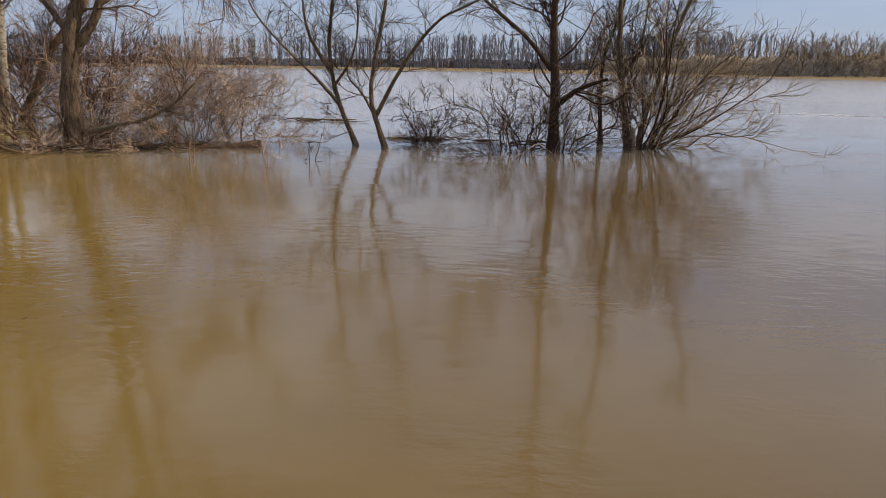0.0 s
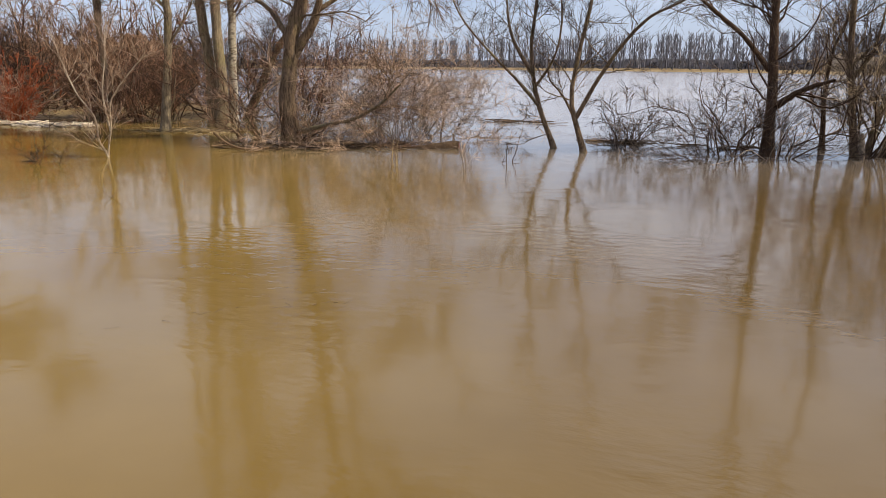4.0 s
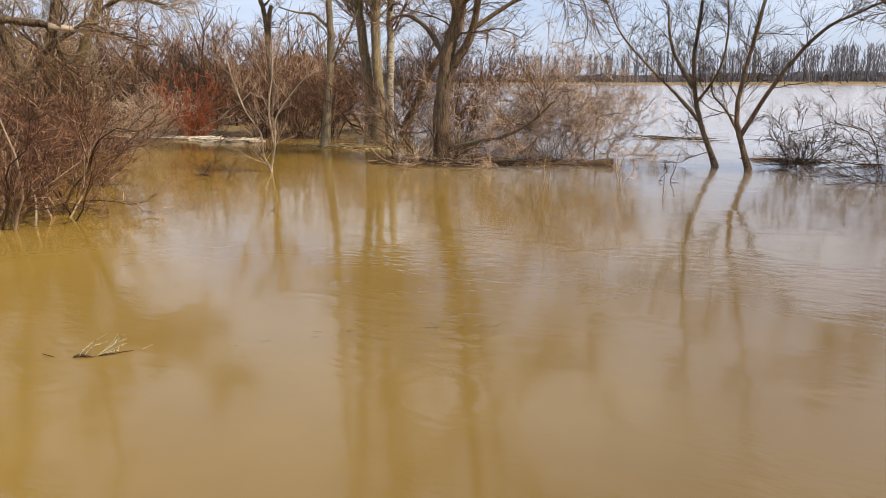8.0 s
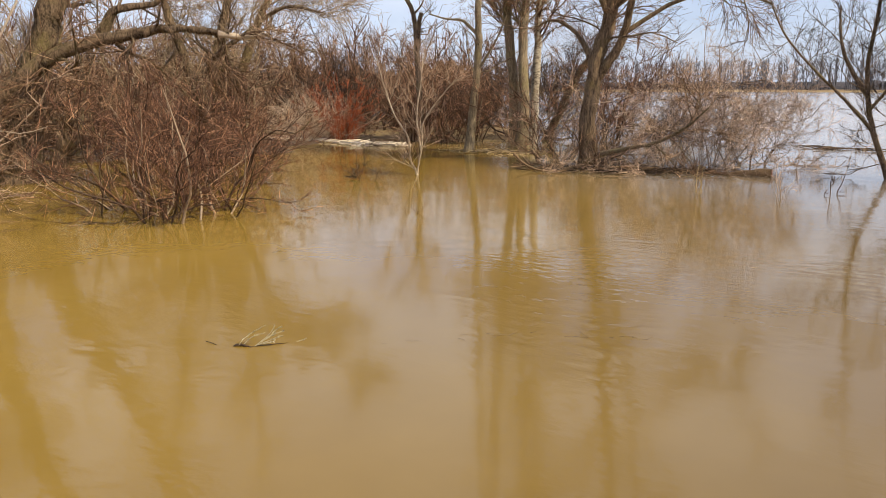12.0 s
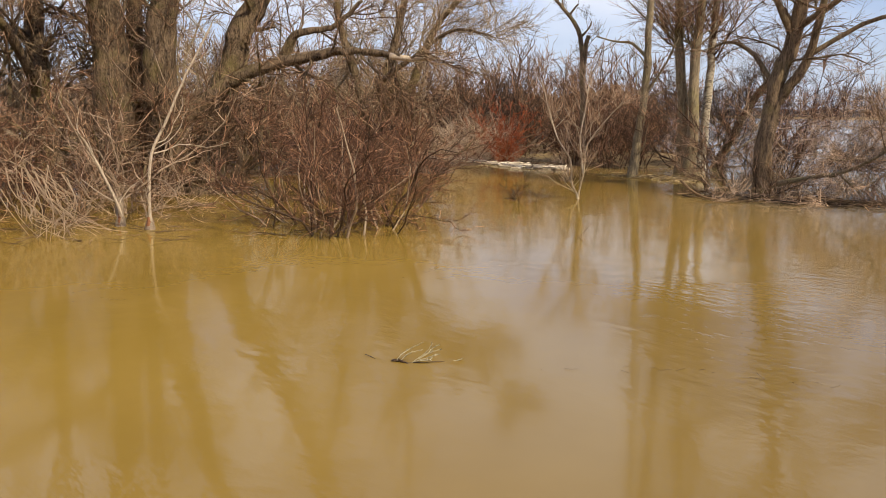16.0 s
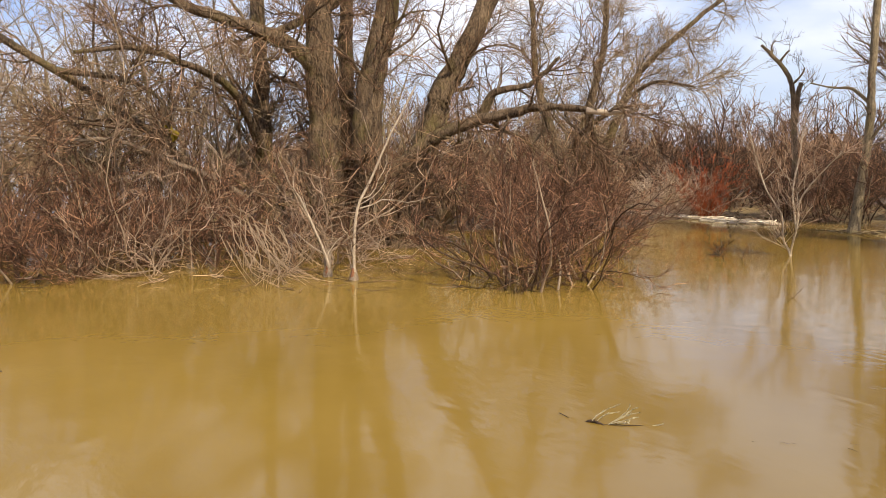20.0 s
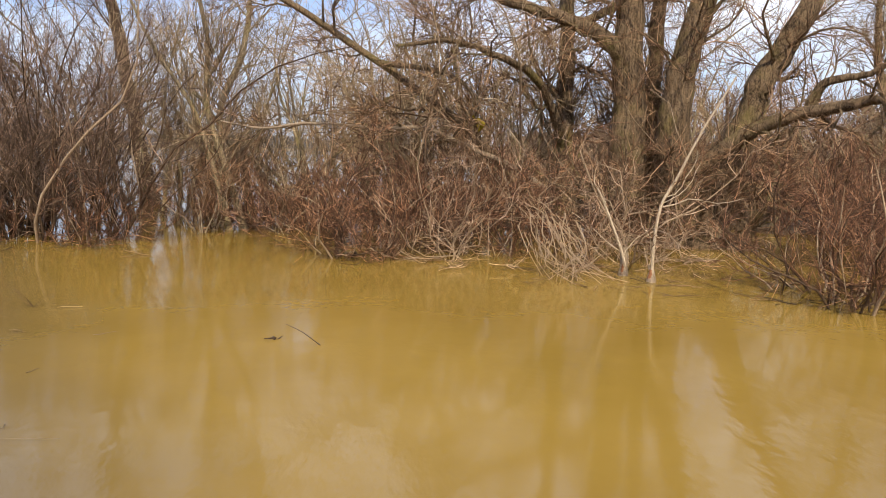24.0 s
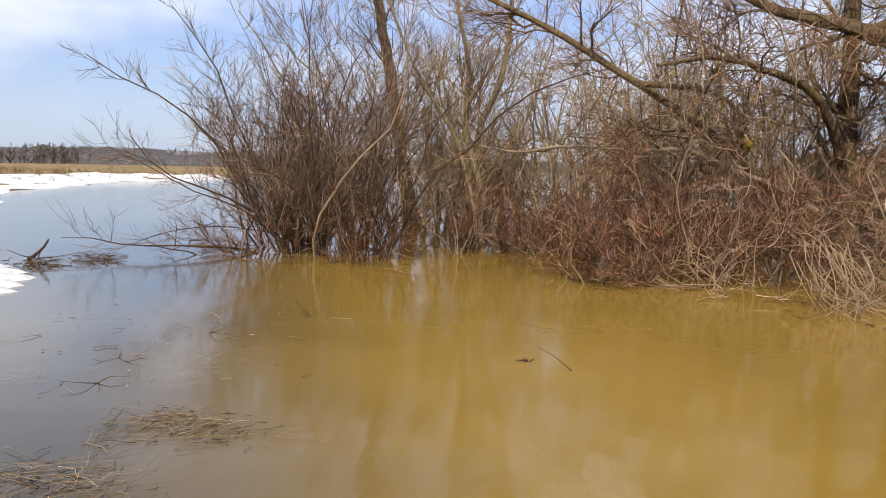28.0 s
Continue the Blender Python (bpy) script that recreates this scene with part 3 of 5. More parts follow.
# litter bank, dark also in place of the shaded water under the thicket
MUD = [(-21.5, 0.8), (-18.6, 2.6), (-17.8, 4.0), (-19.6, 6.5), (-19.4, 10), (-16.6, 13.4), (-16.6, 16), (-18.8, 19.2), (-22, 21.5), (-34, 20), (-37, 8), (-32, 3), (-26, 1)]
mx, my = np.meshgrid(np.linspace(-38, -15, 90), np.linspace(-6, 23, 110), indexing="ij")
md = inside(np.stack([mx.ravel(), my.ravel()], -1), MUD).reshape(mx.shape) + 0.5 * np.sin(mx * 2.1 + my * 1.3) * np.sin(my * 1.9)
mz = np.where(md > 0, 0.14 * (1 - np.exp(-md / 1.2)), md * 0.15) + 0.02 * np.sin(mx * 5) * np.sin(my * 4.3)
mi = np.arange(89)[:, None] * 110 + np.arange(109)
tagged(new("mud_bank", mesh_of("mud_bank", [(np.stack([mx, my, mz], -1).reshape(-1, 3), np.stack([mi, mi + 110, mi + 111, mi + 1], -1).reshape(-1, 4))], M_LITTER)), "low bank of wet dark leaf litter, also standing in for shaded water under the thicket", "mud bank", kind="structure")


# ---- far woods ----
def far_woods(name, label, line, count, tall, material, deep=30.0, fat=0.09, crown=10, low=0.3, spread=(15, 42), sway=0.25, uneven=0.0, lean=0.0, slim=0.014, forks=2):
    """A distant belt of bare trees along a line of points; thousands of branches in one mesh."""
    c = curve_through([(x, y, 0) for x, y in line], 400)
    pick = R.integers(0, 400, count)
    foot = c[pick] + R.normal(size=(count, 3)) * np.array([deep * 0.5, deep * 0.5, 0])
    foot[:, 2] = height(foot[:, 0], foot[:, 1]) - 0.2
    h = tall[0] + (tall[1] - tall[0]) * R.random(count)
    hump = np.interp(np.arange(400), np.arange(0, 401, 8), R.random(51))
    h = h * (1 - uneven + uneven * hump[pick])
    n = 4
    p = foot[:, None] + np.linspace(0, 1, n)[:, None] * h[:, None, None] * np.array([0, 0, 1.0])
    p[:, 1:] += R.normal(size=(count, n - 1, 3)) * np.array([sway, sway, 0])
    if lean:
        way = R.normal(size=(count, 1, 3)) * np.array([lean, lean, 0])
        p += np.linspace(0, 1, n)[:, None] * h[:, None, None] * way
    r = (h * slim)[:, None] * np.linspace(1, 0.3, n)
    a = shoots(p, r, crown, (low, 0.97), spread, (tall[1] * 0.15, tall[1] * 0.36), 0.5, 3, 0.12, 0.16, least=fat * 0.6)
    b = shoots(*a, forks, (0.2, 1.0), (18, 50), (tall[1] * 0.07, tall[1] * 0.18), 0.7, 2, 0.12, 0.12, least=fat * 0.45)
    ob = new(name, mesh_of(name, [tubes(p, r, 3), tubes(*a, 3), tubes(*b, 3)], material))
    return tagged(ob, label, "woods", kind="stuff")


far_woods("far_woods", "distant belt of tall bare poplars, hazed grey, across the river", [(100, 279), (76, 290), (35, 305), (-20, 337), (-94, 360), (-180, 372), (-290, 382)], 720, (11.6, 13.6), T_FAR_HAZED, 24, fat=0.18, low=0.12, crown=13, spread=(12, 40), forks=1, uneven=0.12, slim=0.017)
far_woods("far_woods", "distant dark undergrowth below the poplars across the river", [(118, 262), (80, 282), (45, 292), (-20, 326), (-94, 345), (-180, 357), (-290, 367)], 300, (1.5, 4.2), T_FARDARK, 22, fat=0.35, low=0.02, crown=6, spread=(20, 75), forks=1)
far_woods("far_woods", "distant bare trees, hazed grey, along the far bank", [(75, 235), (40, 285), (10, 320)], 90, (5, 9), T_FAR_HAZED, 14, fat=0.16, low=0.1)
brush = [(330, 112), (230, 137), (150, 155), (98, 176), (72, 206), (50, 250)]
far_woods("far_woods", "distant pale tan willow brush on the far bank", brush, 380, (3.5, 7.6), T_FARTAN, 8, fat=0.065, low=0.04, crown=11, forks=1, spread=(25, 80), sway=0.8, uneven=0.55, lean=0.25, slim=0.005)
far_woods("far_woods", "distant low brown scrub along the far water's edge", [(x - 2, y - 5) for x, y in brush], 260, (1.2, 2.6), T_FARBROWN, 4, fat=0.07, low=0.02, crown=6, spread=(25, 80), sway=0.4, lean=0.3, slim=0.015)
far_woods("far_woods", "dark distant wood behind the dry field", [(-660, 70), (-535, -125), (-455, -240), (-340, -342), (-205, -435)], 240, (9, 12.5), T_FAR_HAZED, 14, fat=0.5, low=0.02, crown=7, sway=0.8, uneven=0.35)
far_woods("far_woods", "dark grove of bare trees at the field's edge", [(-318, -212), (-309, -225), (-300, -238)], 60, (6, 10), T_FARBROWN, 6, fat=0.22, low=0.05, crown=9, spread=(15, 60), sway=0.8, uneven=0.4)


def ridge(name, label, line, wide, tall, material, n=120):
    """A solid mound standing in for dense wood or brush, uneven on top, along a line of points."""
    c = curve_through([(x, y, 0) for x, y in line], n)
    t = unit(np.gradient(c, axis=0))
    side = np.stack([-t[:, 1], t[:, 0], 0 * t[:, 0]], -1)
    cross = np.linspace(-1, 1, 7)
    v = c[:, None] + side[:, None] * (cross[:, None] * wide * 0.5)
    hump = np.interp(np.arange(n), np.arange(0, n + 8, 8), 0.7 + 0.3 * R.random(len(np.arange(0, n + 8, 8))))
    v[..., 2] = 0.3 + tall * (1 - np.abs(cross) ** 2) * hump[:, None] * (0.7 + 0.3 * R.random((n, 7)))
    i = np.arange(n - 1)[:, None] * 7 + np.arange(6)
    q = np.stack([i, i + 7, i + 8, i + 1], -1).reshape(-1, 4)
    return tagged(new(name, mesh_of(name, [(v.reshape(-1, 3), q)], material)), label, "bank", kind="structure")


# added mounds fill the gaps behind the far trees
ridge("far_mound", "solid mound in hazed grey filling in the poplar wood across the river", [(125, 272), (85, 292), (35, 312), (-20, 344), (-94, 366), (-180, 378), (-300, 388)], 16, 5.0, M_FARGREY, 400)
ridge("far_mound", "solid pale tan mound filling in the willow brush on the far shore", [(x + 3, y + 4) for x, y in brush], 11, 6.3, M_FARTAN, 300)
ridge("far_mound", "solid mound in hazed grey standing in for the wood behind the field", [(-660, 70), (-535, -125), (-455, -240), (-340, -342), (-205, -435)], 34, 12.5, M_FARWOOD)

ridge("brush_bank", "brown overgrown bank behind the flooded island", [(-56, 14), (-50, 24), (-42, 35), (-34, 41), (-27, 44)], 9, 3.6, M_BRUSH, 160)
far_woods("brush", "brown bare brush on the bank behind the island", [(-53, 14), (-47, 23), (-40, 33), (-32, 38), (-25, 41)], 190, (3.2, 6.2), T_BROWN, 5, fat=0.03, low=0.05, crown=11, spread=(12, 50), sway=0.4, uneven=0.3, lean=0.2, slim=0.007, forks=3)

# ---- flooded trees, from the river's middle leftwards ----
tree("big_willow", "old many-trunked willow with furrowed mossy bark, standing in flood water", [
    ([(-16.27, 6.54, 0), (-16.24, 6.63, 1.63), (-16.27, 6.56, 3.39), (-16.3, 6.49, 5.4), (-16.5, 6.3, 8.5), (-16.4, 6.0, 12.0)], 0.5, 0.16),
    ([(-17.4, 5.75, 0), (-17.86, 5.73, 1.63), (-18.24, 5.86, 3.53), (-18.62, 5.94, 5.5), (-18.9, 5.8, 8.3), (-19.3, 5.2, 11.5)], 0.29, 0.1),
    ([(-15.73, 7.75, 0), (-15.78, 7.39, 1.27), (-15.68, 7.31, 2.91), (-15.44, 7.54, 4.4), (-14.9, 8.0, 7.6), (-14.4, 8.3, 11.5)], 0.48, 0.14),
    ([(-15.59, 8.1, 0), (-15.59, 8.37, 1.38), (-15.46, 8.87, 2.94), (-15.3, 9.4, 4.14), (-15.0, 10.2, 5.9), (-14.8, 10.9, 8.0), (-14.5, 11.8, 11.0)], 0.4, 0.12),
    ([(-17.0, 7.3, 0), (-17.05, 7.4, 2.0), (-17.1, 7.45, 5.0), (-17.2, 7.5, 9.0)], 0.27, 0.12),
    ([(-15.72, 7.83, 1.5), (-14.66, 8.48, 2.33), (-13.53, 9.11, 2.66), (-12.52, 9.45, 2.76), (-11.4, 9.84, 2.65)], 0.18, 0.05),
    ([(-13.98, 9.0, 2.6), (-13.68, 9.14, 3.11), (-13.05, 9.56, 3.25), (-12.51, 9.82, 3.7)], 0.11, 0.03),
    ([(-16.31, 6.46, 3.75), (-16.13, 5.68, 4.17), (-15.95, 4.84, 4.41), (-15.79, 3.76, 4.65), (-15.3, 2.4, 5.2)], 0.2, 0.06),
    ([(-17.85, 5.75, 1.9), (-17.1, 5.2, 2.75), (-16.49, 4.62, 3.32), (-15.98, 3.66, 3.64), (-15.41, 2.78, 3.77), (-14.81, 1.73, 3.56)], 0.12, 0.03),
    ([(-17.5, 5.4, 0.9), (-17.2, 4.5, 1.45), (-16.8, 3.4, 1.86), (-16.5, 2.5, 2.2), (-16.2, 1.6, 2.18), (-15.83, 0.24, 2.22), (-15.4, -0.6, 2.1), (-15.2, -1.3, 2.2)], 0.07, 0.015, M_PALE),
    ([(-17.5, 5.2, 0.5), (-17.18, 3.83, 1.87), (-16.95, 2.91, 2.61), (-16.72, 1.25, 3.66), (-16.34, -0.05, 4.4), (-15.88, -0.98, 4.79), (-15.2, -2.4, 5.4)], 0.1, 0.04, M_ELM),
    ([(-16.6, 1.6, 3.45), (-16.28, 2.67, 3.3), (-15.88, 3.21, 2.96), (-15.62, 3.47, 2.35)], 0.06, 0.025),
    ([(-16.64, 5.5, 4.3), (-16.91, 7.23, 5.29), (-17.49, 8.03, 6.0)], 0.1, 0.04),
    ([(-15.0, 8.49, 0), (-14.86, 8.55, 0.44), (-14.73, 8.62, 0.8)], 0.2, 0.14),
    ([(-15.35, 7.9, 0), (-15.3, 7.85, 0.3), (-15.4, 7.7, 0.5)], 0.36, 0.26),
    ([(-11.6, 9.75, 2.66), (-11.2, 9.95, 2.6), (-10.75, 10.1, 2.62)], 0.06, 0.03, M_BARE),
], M_WILLOW, T_TAN, side=2.7, fine=9, finest=6, small=0.0056, reach=1.9, rise=0.02, flare=1.25, sides=18, stout=1.3, wander=0.3, first=0.14)

tree("poplar", "tall dark leaning bare trunk behind the thicket", [
    ([(-24.91, -4.49, 0), (-24.84, -4.83, 2.25), (-24.76, -5.19, 4.63), (-24.66, -5.58, 6.79), (-24.6, -5.9, 9.5)], 0.27, 0.12),
], M_DARK, T_GREY, side=3, fine=8, finest=6, reach=2.0, first=0.3)

tree("willow", "slender many-stemmed willow with yellowish shoots, standing in flood water", [
    ([(-18.08, -1.17, 0), (-18.04, -1.57, 1.41), (-18.0, -1.9, 2.62), (-18.0, -1.87, 3.93), (-17.96, -2.14, 5.34), (-17.9, -2.3, 7.5)], 0.1, 0.03),
    ([(-17.96, -1.47, 0), (-17.83, -1.8, 1.41), (-17.69, -2.17, 2.6), (-17.48, -2.88, 3.75), (-17.2, -3.6, 5.5)], 0.08, 0.02),
    ([(-20.22, -1.23, 0), (-20.4, -1.43, 1.37), (-20.54, -1.96, 2.47), (-20.79, -1.4, 4.15), (-21.0, -1.25, 5.69), (-21.1, -1.1, 8.0)], 0.14, 0.05),
    ([(-18.9, -2.69, 0), (-18.9, -2.6, 1.2), (-18.8, -2.9, 2.6), (-18.6, -2.5, 4.4)], 0.05, 0.02),
], M_GREY, T_HONEY, side=3.5, fine=9, finest=5, reach=1.7, rise=0.2, first=0.3)

tree("elm", "broad old tree with a dark forked trunk standing in flood water", [
    ([(-7.93, 17.06, 0), (-7.96, 17.04, 1.04), (-7.81, 17.12, 2.42), (-7.57, 17.22, 3.52), (-7.3, 17.3, 6.5), (-7.1, 17.5, 9.0), (-6.9, 17.6, 12.0)], 0.21, 0.11),
    ([(-7.81, 17.12, 1.95), (-7.33, 17.13, 2.66), (-7.09, 17.03, 3.37), (-6.8, 16.8, 4.6), (-6.4, 16.5, 6.0), (-5.8, 16.2, 9.0)], 0.12, 0.03),
    ([(-7.93, 17.0, 0.12), (-6.97, 16.8, 0.42), (-6.2, 16.6, 0.6), (-5.5, 16.3, 0.95), (-5.0, 16.1, 1.35)], 0.085, 0.015, M_GREY),
    ([(-7.6, 17.2, 3.4), (-6.2, 17.0, 4.2), (-4.9, 16.6, 4.5), (-3.9, 16.4, 4.3)], 0.07, 0.02),
    ([(-7.2, 17.1, 2.9), (-6.3, 17.5, 3.5), (-5.3, 17.8, 3.7), (-4.4, 18.0, 3.4)], 0.06, 0.02),
    ([(-7.9, 17.1, 2.3), (-8.6, 17.5, 3.0), (-9.3, 17.8, 3.3), (-10.0, 18.2, 3.2)], 0.07, 0.02),
    ([(-7.6, 17.2, 3.2), (-8.0, 16.8, 4.2), (-8.6, 16.5, 4.9), (-9.4, 16.2, 7.0)], 0.08, 0.02),
    ([(-7.3, 17.3, 6.2), (-8.4, 17.0, 7.8), (-9.2, 16.7, 10.2)], 0.1, 0.03),
    ([(-7.2, 17.4, 6.8), (-5.7, 17.6, 8.4), (-4.7, 17.9, 10.2)], 0.1, 0.03),
], M_ELM, T_TAN, side=3.2, fine=9, finest=6, small=0.0046, reach=1.6, rise=0.0, droop=0.06, first=0.42)

tree("twin_poplar", "two straight grey trunks from one foot at the flooded edge", [
    ([(-12.3, 21.22, 0), (-12.32, 21.21, 1.65), (-12.46, 21.12, 3.12), (-12.55, 21.07, 4.39), (-12.7, 21.0, 8.0), (-12.8, 20.9, 13.0)], 0.19, 0.1),
    ([(-11.95, 21.12, 0), (-11.93, 21.12, 1.65), (-11.98, 21.09, 3.26), (-11.9, 21.13, 4.36), (-11.8, 21.2, 8.0), (-11.6, 21.3, 13.0)], 0.19, 0.1),
], M_GREY, T_BROWN, side=3.6, fine=7, finest=5, reach=2.0, first=0.5, small=0.005)
tree("birch", "slim white-barked birch at the flooded edge", [
    ([(-12.01, 21.84, 0), (-11.95, 21.87, 2.15), (-11.9, 21.9, 4.11), (-11.8, 22.0, 8.0), (-11.7, 22.1, 12.0)], 0.16, 0.08, M_BIRCH),
], M_DARK, T_BROWN, side=3.2, fine=7, finest=5, reach=1.9, first=0.5, small=0.005)
tree("grey_tree", "slim smooth grey trunk among floating straw", [
    ([(-12.3, 18.74, 0), (-12.21, 18.81, 1.22), (-12.09, 18.88, 2.71), (-12.1, 18.87, 3.86), (-12.0, 18.9, 7.5), (-11.9, 19.0, 11.5)], 0.14, 0.07),
    ([(-12.08, 18.88, 3.1), (-12.5, 18.7, 3.5), (-12.9, 18.6, 3.55), (-13.4, 18.4, 3.7)], 0.05, 0.015),
    ([(-12.1, 18.86, 2.2), (-11.6, 18.9, 2.9), (-11.3, 19.0, 3.6)], 0.04, 0.015),
], M_GREY, T_BROWN, side=1.2, fine=5, finest=4, reach=1.2)
tree("leaning_tree", "short leaning trunk bare of leaves beside the birch", [
    ([(-12.83, 24.35, 0), (-12.25, 24.14, 0.99), (-11.55, 23.99, 2.17), (-10.94, 23.77, 2.77)], 0.17, 0.1),
], M_GREY, T_DARK, side=9, fine=11, finest=7, reach=1.9, wander=0.26)
tree("snag", "broken dead tree with a crooked top above the thicket", [
    ([(-15.79, 21.31, 0), (-15.91, 21.23, 2.66), (-15.97, 21.18, 3.87), (-16.17, 21.03, 4.47), (-16.46, 20.8, 4.91), (-16.69, 20.61, 5.22)], 0.12, 0.04),
    ([(-15.9, 21.23, 2.9), (-15.86, 21.26, 3.7), (-15.8, 21.3, 4.07)], 0.08, 0.06),
    ([(-16.3, 20.95, 4.7), (-16.1, 21.0, 4.95), (-16.0, 21.0, 5.0)], 0.04, 0.02),
    ([(-16.45, 20.8, 4.9), (-16.55, 20.9, 5.2), (-16.45, 20.95, 5.35)], 0.035, 0.015),
    ([(-16.0, 21.15, 4.0), (-15.75, 21.25, 4.3), (-15.7, 21.3, 4.5)], 0.035, 0.02),
], M_ELM, T_DARK, side=1.2, fine=4, finest=4, reach=0.8)

pair = "pair of small trees in the open water"
tree("small_tree", "small dark leaning tree standing in open flood water", [
    ([(-1.96, 17.56, 0), (-2.33, 17.52, 0.98), (-2.5, 17.49, 2.0), (-2.43, 17.5, 3.0), (-2.3, 17.51, 4.6), (-2.2, 17.5, 6.2)], 0.072, 0.018),
    ([(-2.24, 17.53, 0.81), (-2.79, 17.16, 1.5), (-3.25, 16.79, 2.0), (-3.76, 16.39, 2.65), (-4.0, 16.2, 3.2)], 0.035, 0.012),
    ([(-2.48, 17.5, 1.6), (-2.91, 17.7, 2.24), (-3.1, 17.93, 2.82), (-3.15, 18.0, 3.3)], 0.05, 0.015),
    ([(-2.4, 17.5, 1.3), (-2.0, 17.3, 1.9), (-1.85, 17.2, 2.6), (-1.9, 17.1, 3.4)], 0.035, 0.012),
], M_ELM, T_DARK, side=4, fine=7, finest=5, reach=1.0, rise=0.08, group=pair, stout=0.7, small=0.0034)
tree("small_tree", "small dark forked tree standing in open flood water", [
    ([(-1.26, 16.85, 0), (-1.46, 16.84, 0.64), (-1.55, 16.83, 1.24), (-1.38, 16.84, 2.29), (-1.2, 16.85, 3.21), (-1.0, 16.9, 4.6), (-0.8, 16.9, 6.2)], 0.072, 0.018),
    ([(-1.47, 16.83, 0.7), (-1.78, 17.08, 1.17), (-2.08, 17.33, 1.5), (-2.14, 17.6, 2.0)], 0.035, 0.012),
    ([(-1.45, 16.84, 0.7), (-0.92, 16.59, 1.66), (-0.23, 16.34, 2.55), (0.35, 16.05, 2.87), (0.9, 15.9, 3.1)], 0.05, 0.015),
], M_ELM, T_DARK, side=4, fine=7, finest=5, reach=1.0, rise=0.08, group=pair, stout=0.7, small=0.0034)

tree("dark_tree", "dark upright trunk with crooked limbs rising from the flood", [
    ([(2.36, 17.28, 0), (2.35, 17.28, 1.39), (2.28, 17.29, 2.44), (2.27, 17.29, 3.35), (2.2, 17.3, 6.5), (2.3, 17.4, 9.0)], 0.14, 0.04),
    ([(2.26, 17.29, 1.7), (1.78, 17.06, 2.25), (1.22, 16.82, 2.72), (0.67, 16.55, 3.15), (0.3, 16.4, 3.7)], 0.06, 0.02),
    ([(2.4, 17.27, 0.97), (2.79, 16.77, 1.31), (3.26, 16.25, 1.53)], 0.08, 0.03),
], M_DARK, T_DARK, side=5, fine=7, finest=5, reach=1.3, rise=0.05, stout=1.0)
tree("thin_tree", "thin dark stem in the flood beside a stub", [
    ([(3.67, 18.74, 0), (3.62, 18.75, 0.98), (3.64, 18.75, 1.88), (3.85, 18.7, 2.64), (4.1, 18.7, 3.4)], 0.075, 0.02),
], M_DARK, T_BROWN, side=5, fine=7, finest=5, reach=1.0)
twin = tree("forked_tree", "two dark stems parting above a pale broken stub", [
    ([(4.09, 17.76, 0), (3.96, 17.79, 0.91), (3.81, 17.82, 2.0), (3.78, 17.83, 2.95), (3.7, 17.9, 5.5), (3.5, 18.0, 8.0)], 0.085, 0.04),
    ([(4.33, 17.78, 0), (4.5, 17.86, 0.85), (4.82, 17.91, 1.77), (5.13, 17.95, 2.74), (5.6, 18.0, 4.2), (6.0, 18.1, 6.5)], 0.085, 0.03),
    ([(3.9, 17.8, 1.5), (4.2, 17.6, 2.2), (4.3, 17.5, 3.2)], 0.04, 0.015),
], M_ELM, T_DARK, side=4, fine=7, finest=5, reach=1.3, rise=0.12, stout=1.0)
p, r = limb([(4.24, 17.72, -0.3), (4.2, 17.72, 0.2), (4.17, 17.73, 0.46)], 0.075, 0.05)
part("stub", [tubes(p, r, 10, 0.12)], M_BARE, twin, "pale broken stub")

# ---- bushes in the water ----
bush("willow_bush", "spreading yellow-brown willow bush in open flood water", (4.35, 17.85), (0.2, 0.2), 36, 4.9, M_DARK, T_GOLD, lean=0.4, fine=9, finest=5, tilt=(0.42, -0.1), reach=1.2, wander=0.22, droop=0.02, thick=0.024, pale=0.15)
bush("dark_bush", "tangled dark bare bush in the flood", (1.75, 17.1), (0.8, 0.5), 40, 3.1, M_DARK, T_DARK, lean=0.65, droop=0.05, fine=9, finest=5, reach=0.8, wander=0.36, small=0.004)
bush("dark_bush", "low tangled dark bush with drooping shoots in the flood", (-0.6, 18.9), (0.4, 0.3), 14, 1.5, M_DARK, T_DARK, lean=1.0, fine=7, finest=5, reach=0.7, wander=0.25)
bush("low_bush", "thin straggling bush rising from the water", (-4.6, 19.1), (0.4, 0.3), 9, 1.9, M_DARK, T_GREY, lean=0.8, fine=7, finest=4, reach=0.7)
bush("low_bush", "few pale thin shoots rising from a floating litter", (-2.95, 13.55), (0.1, 0.08), 6, 1.5, M_STEM, T_ROSE, lean=0.25, fine=4, finest=2, last=0, reach=0.35, thick=0.008, start=0.35, small=0.0035)
bush("low_bush", "small bare branch poking out of the water", (-2.45, 14.65), (0.08, 0.06), 3, 0.75, M_DARK, T_DARK, lean=0.4, fine=3, finest=2, last=0, reach=0.25, thick=0.011, tilt=(0.5, 0), start=0.4)
bush("tangled_bush", "dense grey-tan tangle of arching twigs beside an old trunk", (-6.1, 17.7), (1.2, 0.6), 88, 3.9, M_STEM, T_DOME, lean=0.5, fine=9, finest=6, last=2, reach=0.75, rise=0.03, droop=0.08, wander=0.4, small=0.0034, thick=0.012, start=0.42, shortest=0.6)
bush("tangled_bush", "dense low tangle of brown twigs at the foot of a trunk", (-8.2, 16.6), (0.7, 0.5), 22, 1.5, M_DARK, T_TAN, lean=0.7, fine=7, finest=5, reach=0.7, wander=0.24)

